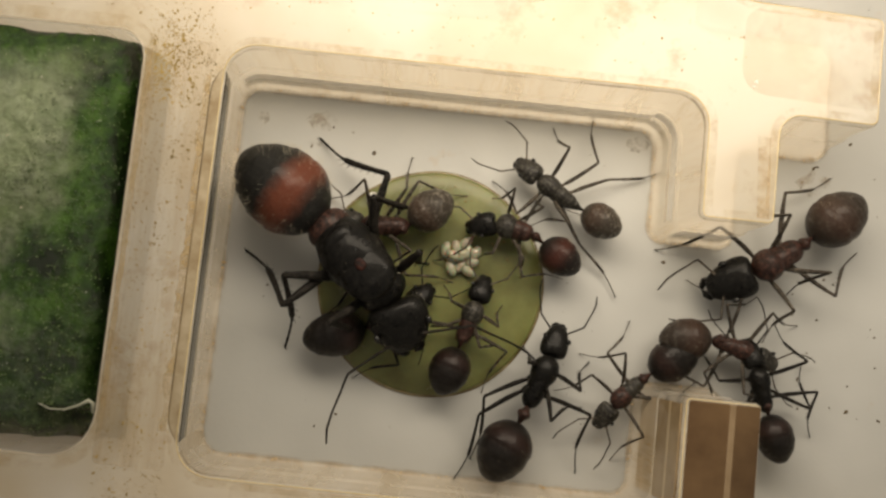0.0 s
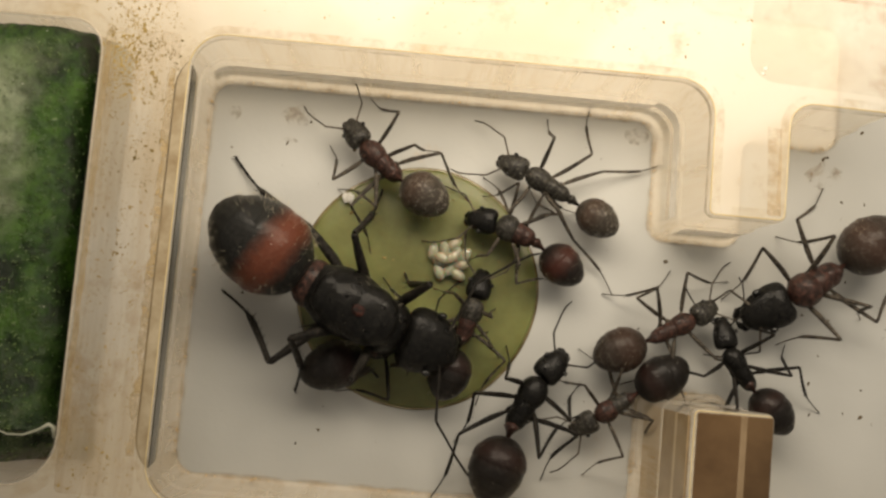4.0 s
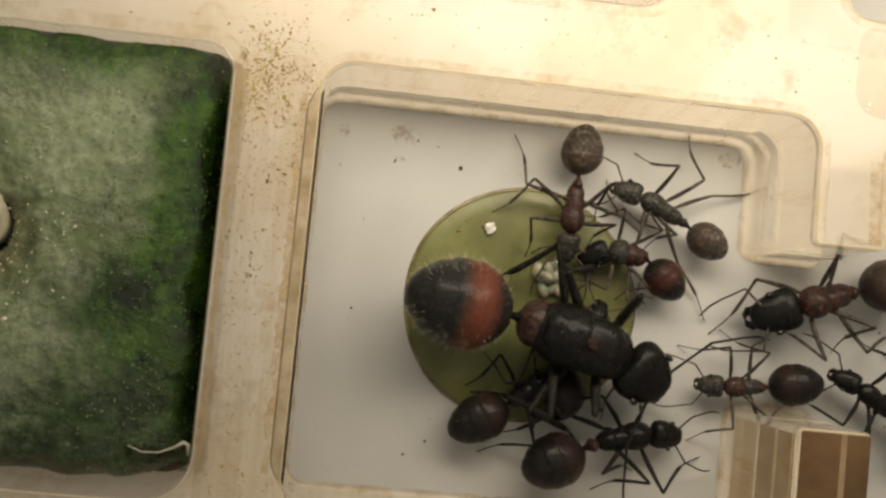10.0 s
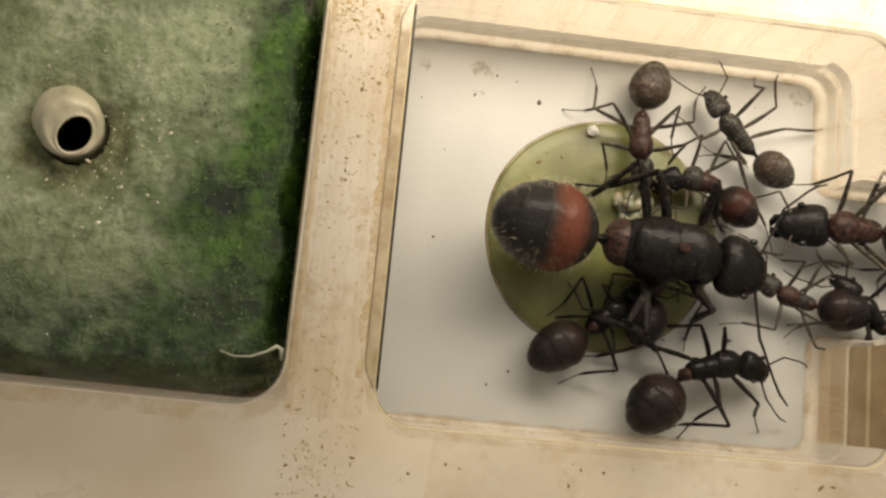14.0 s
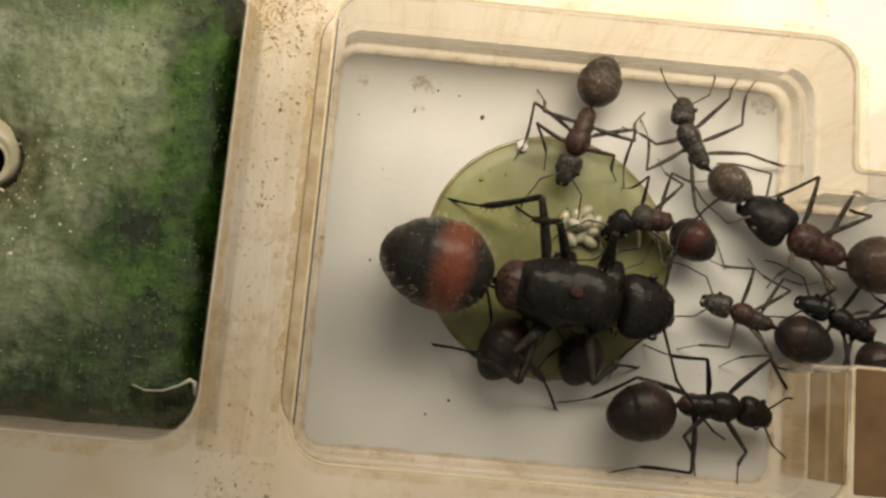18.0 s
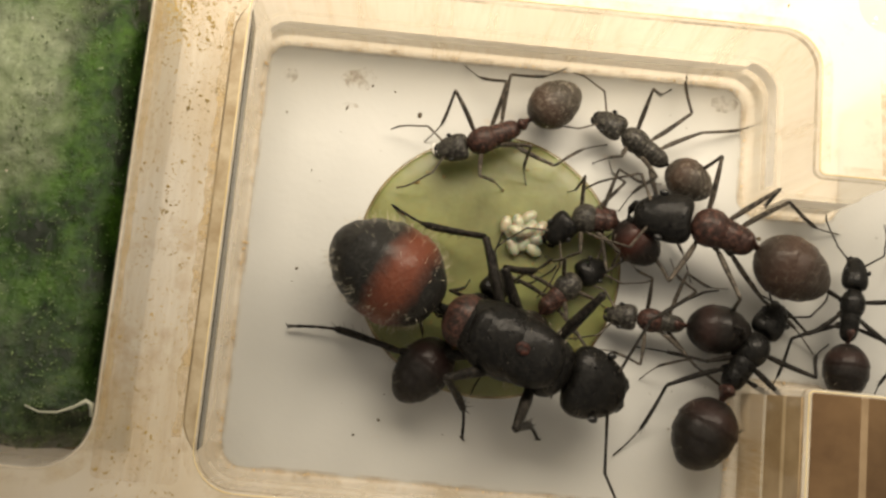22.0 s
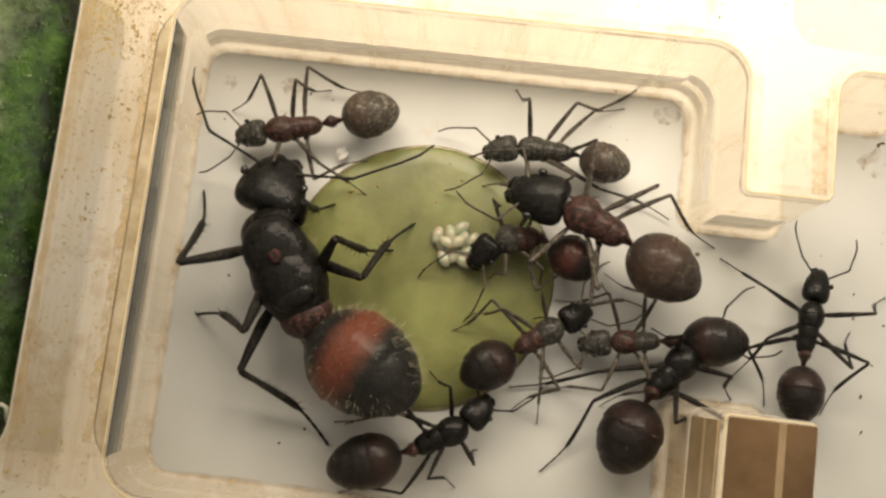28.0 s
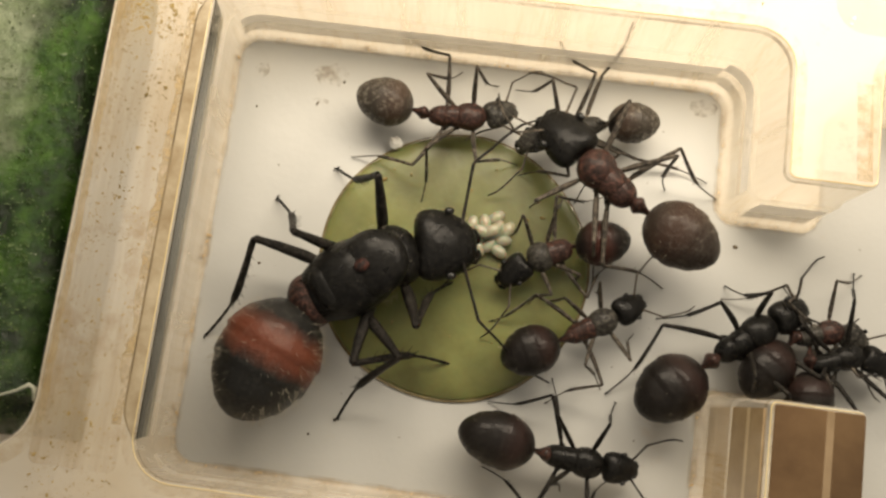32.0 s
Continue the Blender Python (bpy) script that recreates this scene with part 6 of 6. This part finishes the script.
CRUMB_ROWS = [(0, 2.4, -3.43), (2, 1.73, -3.38), (5, 2.44, -3.48), (6, 2.49, -3.25), (7, 2.27, -3.25), (8, 2.13, -3.51), (9, 2.67, -4.03), (10, 3.88, -3.82), (11, 4.43, -3.71), (12, 4.64, -3.65),
              (13, 4.98, -2.38), (16, 4.5, -2.27), (18, 4.18, -2.36), (19, 4.04, -2.39), (21, 3.23, -2.65), (23, 3.12, -2.49), (24, 2.64, -2.38), (27, 1.78, -2.52), (32, 2.66, -2.51)]
bm = bmesh.new()
bmesh.ops.create_icosphere(bm, subdivisions=2, radius=0.25)
for v in bm.verts:
    v.co *= 1 + 0.55 * noise.noise(v.co * 5) + 0.3 * noise.noise(v.co * 11)
    v.co.z *= 0.45
crumb = tagged(part("crumb", bm, CRUMB, smooth=False), "small white crumb on the gel disc", "crumb")


def flecks(name, label, mat, places, seed, z):
    """Many small chips of dirt lying on a level surface."""
    rnd = random.Random(seed)
    bm = bmesh.new()
    for x, y, size, thin in places:
        w, n = rnd.uniform(0, 6.28), rnd.choice((4, 5, 6))
        ring = []
        for k in range(n):
            q = 2 * math.pi * k / n
            r = size * rnd.uniform(0.6, 1.3)
            px, py = r * math.cos(q), r * thin * math.sin(q)
            ring.append((x + px * math.cos(w) - py * math.sin(w), y + px * math.sin(w) + py * math.cos(w)))
        low = [bm.verts.new((a, b, z - 0.01)) for a, b in ring]
        high = [bm.verts.new((x + (a - x) * 0.6, y + (b - y) * 0.6, z + size * thin * 0.2)) for a, b in ring]
        bm.faces.new(high)
        for k in range(n):
            bm.faces.new((low[k], low[(k + 1) % n], high[(k + 1) % n], high[k]))
    return tagged(part(name, bm, mat, smooth=False), label, "dirt", kind="stuff")


rnd = random.Random(31)
places = []
for inset, count, size in ((0.40, 240, 0.05), (0.28, 160, 0.04)):
    ring = [Vector((x - 0.7, y - 0.2)) for x, y in outline(CHAMBERS[0][1], inset, 6)]
    sides = [(a, b) for a, b in zip(ring, ring[1:] + ring[:1]) if a.x < 27 and a.y < 8]
    for _ in range(count):
        a, b = rnd.choices(sides, [(q - p).length for p, q in sides])[0]
        p = a.lerp(b, rnd.random())
        places.append((p.x + rnd.gauss(0, 0.06), p.y + rnd.gauss(0, 0.06), abs(rnd.gauss(0, size)) + 0.02, rnd.uniform(0.2, 0.7)))
flecks("edge_stain", "amber brown stain along the foot of the wall", AMBER, places, 32, 0.10)
rnd = random.Random(11)
places = [(rnd.uniform(-8.0, -4.9), rnd.uniform(-22, 3.5), abs(rnd.gauss(0.0, 0.040)) + 0.014, rnd.uniform(0.15, 0.6)) for _ in range(2300)]
places += [(rnd.gauss(-6.6, 0.9), rnd.gauss(1.2, 1.6), abs(rnd.gauss(0.0, 0.045)) + 0.018, rnd.uniform(0.2, 0.7)) for _ in range(900)]
places += [(rnd.gauss(-7.2, 0.35), rnd.gauss(0.9, 0.7), abs(rnd.gauss(0.0, 0.05)) + 0.018, rnd.uniform(0.3, 0.7)) for _ in range(220)]
places += [(x, y, s, k) for x, y, s, k in ((rnd.uniform(-20, 20), rnd.uniform(3.0, 5.6), abs(rnd.gauss(0.04, 0.03)) + 0.02, rnd.uniform(0.3, 0.8)) for _ in range(120))]
places += [(rnd.uniform(-14, 16), rnd.uniform(-24, -17.8), abs(rnd.gauss(0.05, 0.04)) + 0.02, rnd.uniform(0.3, 0.8)) for _ in range(150)]
places = [p for p in places if not (p[0] < -8.2 and p[1] < 2.4) and not (-4.5 < p[0] < 18 and -17.05 < p[1] < 2.3)]
flecks("rim_flecks", "brown and olive algae flecks on the nest rim", ALGAE, places, 12, RIM)
places = [(2.23, -1.09, 0.12, 0.8), (-2.34, -8.28, 0.11, 0.8), (1.78, -14.3, 0.09, 0.8), (0.79, -14.98, 0.06, 0.9), (17.32, -5.07, 0.13, 0.9), (-3.55, -1.51, 0.05, 0.9), (1.05, -0.15, 0.08, 0.7), (0.05, 0.02, 0.1, 0.7), (-0.95, -1.05, 0.16, 0.35), (1.9, -13.2, 0.04, 0.8)]
places += [(rnd.uniform(-3.8, 16), rnd.uniform(-16, 1.2), rnd.uniform(0.015, 0.04), 0.8) for _ in range(40)]
places += [(rnd.uniform(22, 40), rnd.uniform(-12, 14), rnd.uniform(0.03, 0.14), rnd.uniform(0.4, 0.8)) for _ in range(130)]
flecks("floor_specks", "dark specks of dirt on the white floor", DIRT, places, 13, 0.02)
patches = bmesh.new()
for x, y, rx, ry in ((-0.55, 0.25, 0.75, 0.5), (-3.55, 0.15, 0.3, 0.35), (-0.85, -0.95, 0.35, 0.15), (15.5, 0.75, 0.6, 0.35), (24.6, -0.3, 0.9, 0.6), (29.0, 3.0, 0.9, 1.1)):
    ring = [patches.verts.new((x + rx * math.cos(w) * rnd.uniform(0.8, 1.2), y + ry * math.sin(w) * rnd.uniform(0.8, 1.2), 0.008)) for w in (2 * math.pi * k / 18 for k in range(18))]
    patches.faces.new(ring)
tagged(part("floor_stain", patches, FLOOR_STAIN, smooth=False), "light brown dried stain on the white floor", "stain", kind="stuff")
places = [(19.5 + rnd.gauss(0, 0.1), 3.0 + rnd.gauss(0, 0.1), 0.14, 0.8) for _ in range(2)]
flecks("rim_chips", "white chips on the nest rim", CRUMB, places, 15, RIM)


# ---- what moves ----
def motions():
    queen.animate(QUEEN_ROWS, QUEEN_HOLDS)
    for name, (ant, rows) in zip("ABCDGFHKNL", ants):
        holds = {leg: [(t - 0.5, t + 0.5, x, y) for t, x, y in feet] for leg, feet in WORKER_HOLDS.get(name, {}).items()}
        ant.animate(rows, holds)
    walk(crumb, [(t, mpose(x, y, 0.4, 0, 0, 20 * t)) for t, x, y in CRUMB_ROWS])


motions()
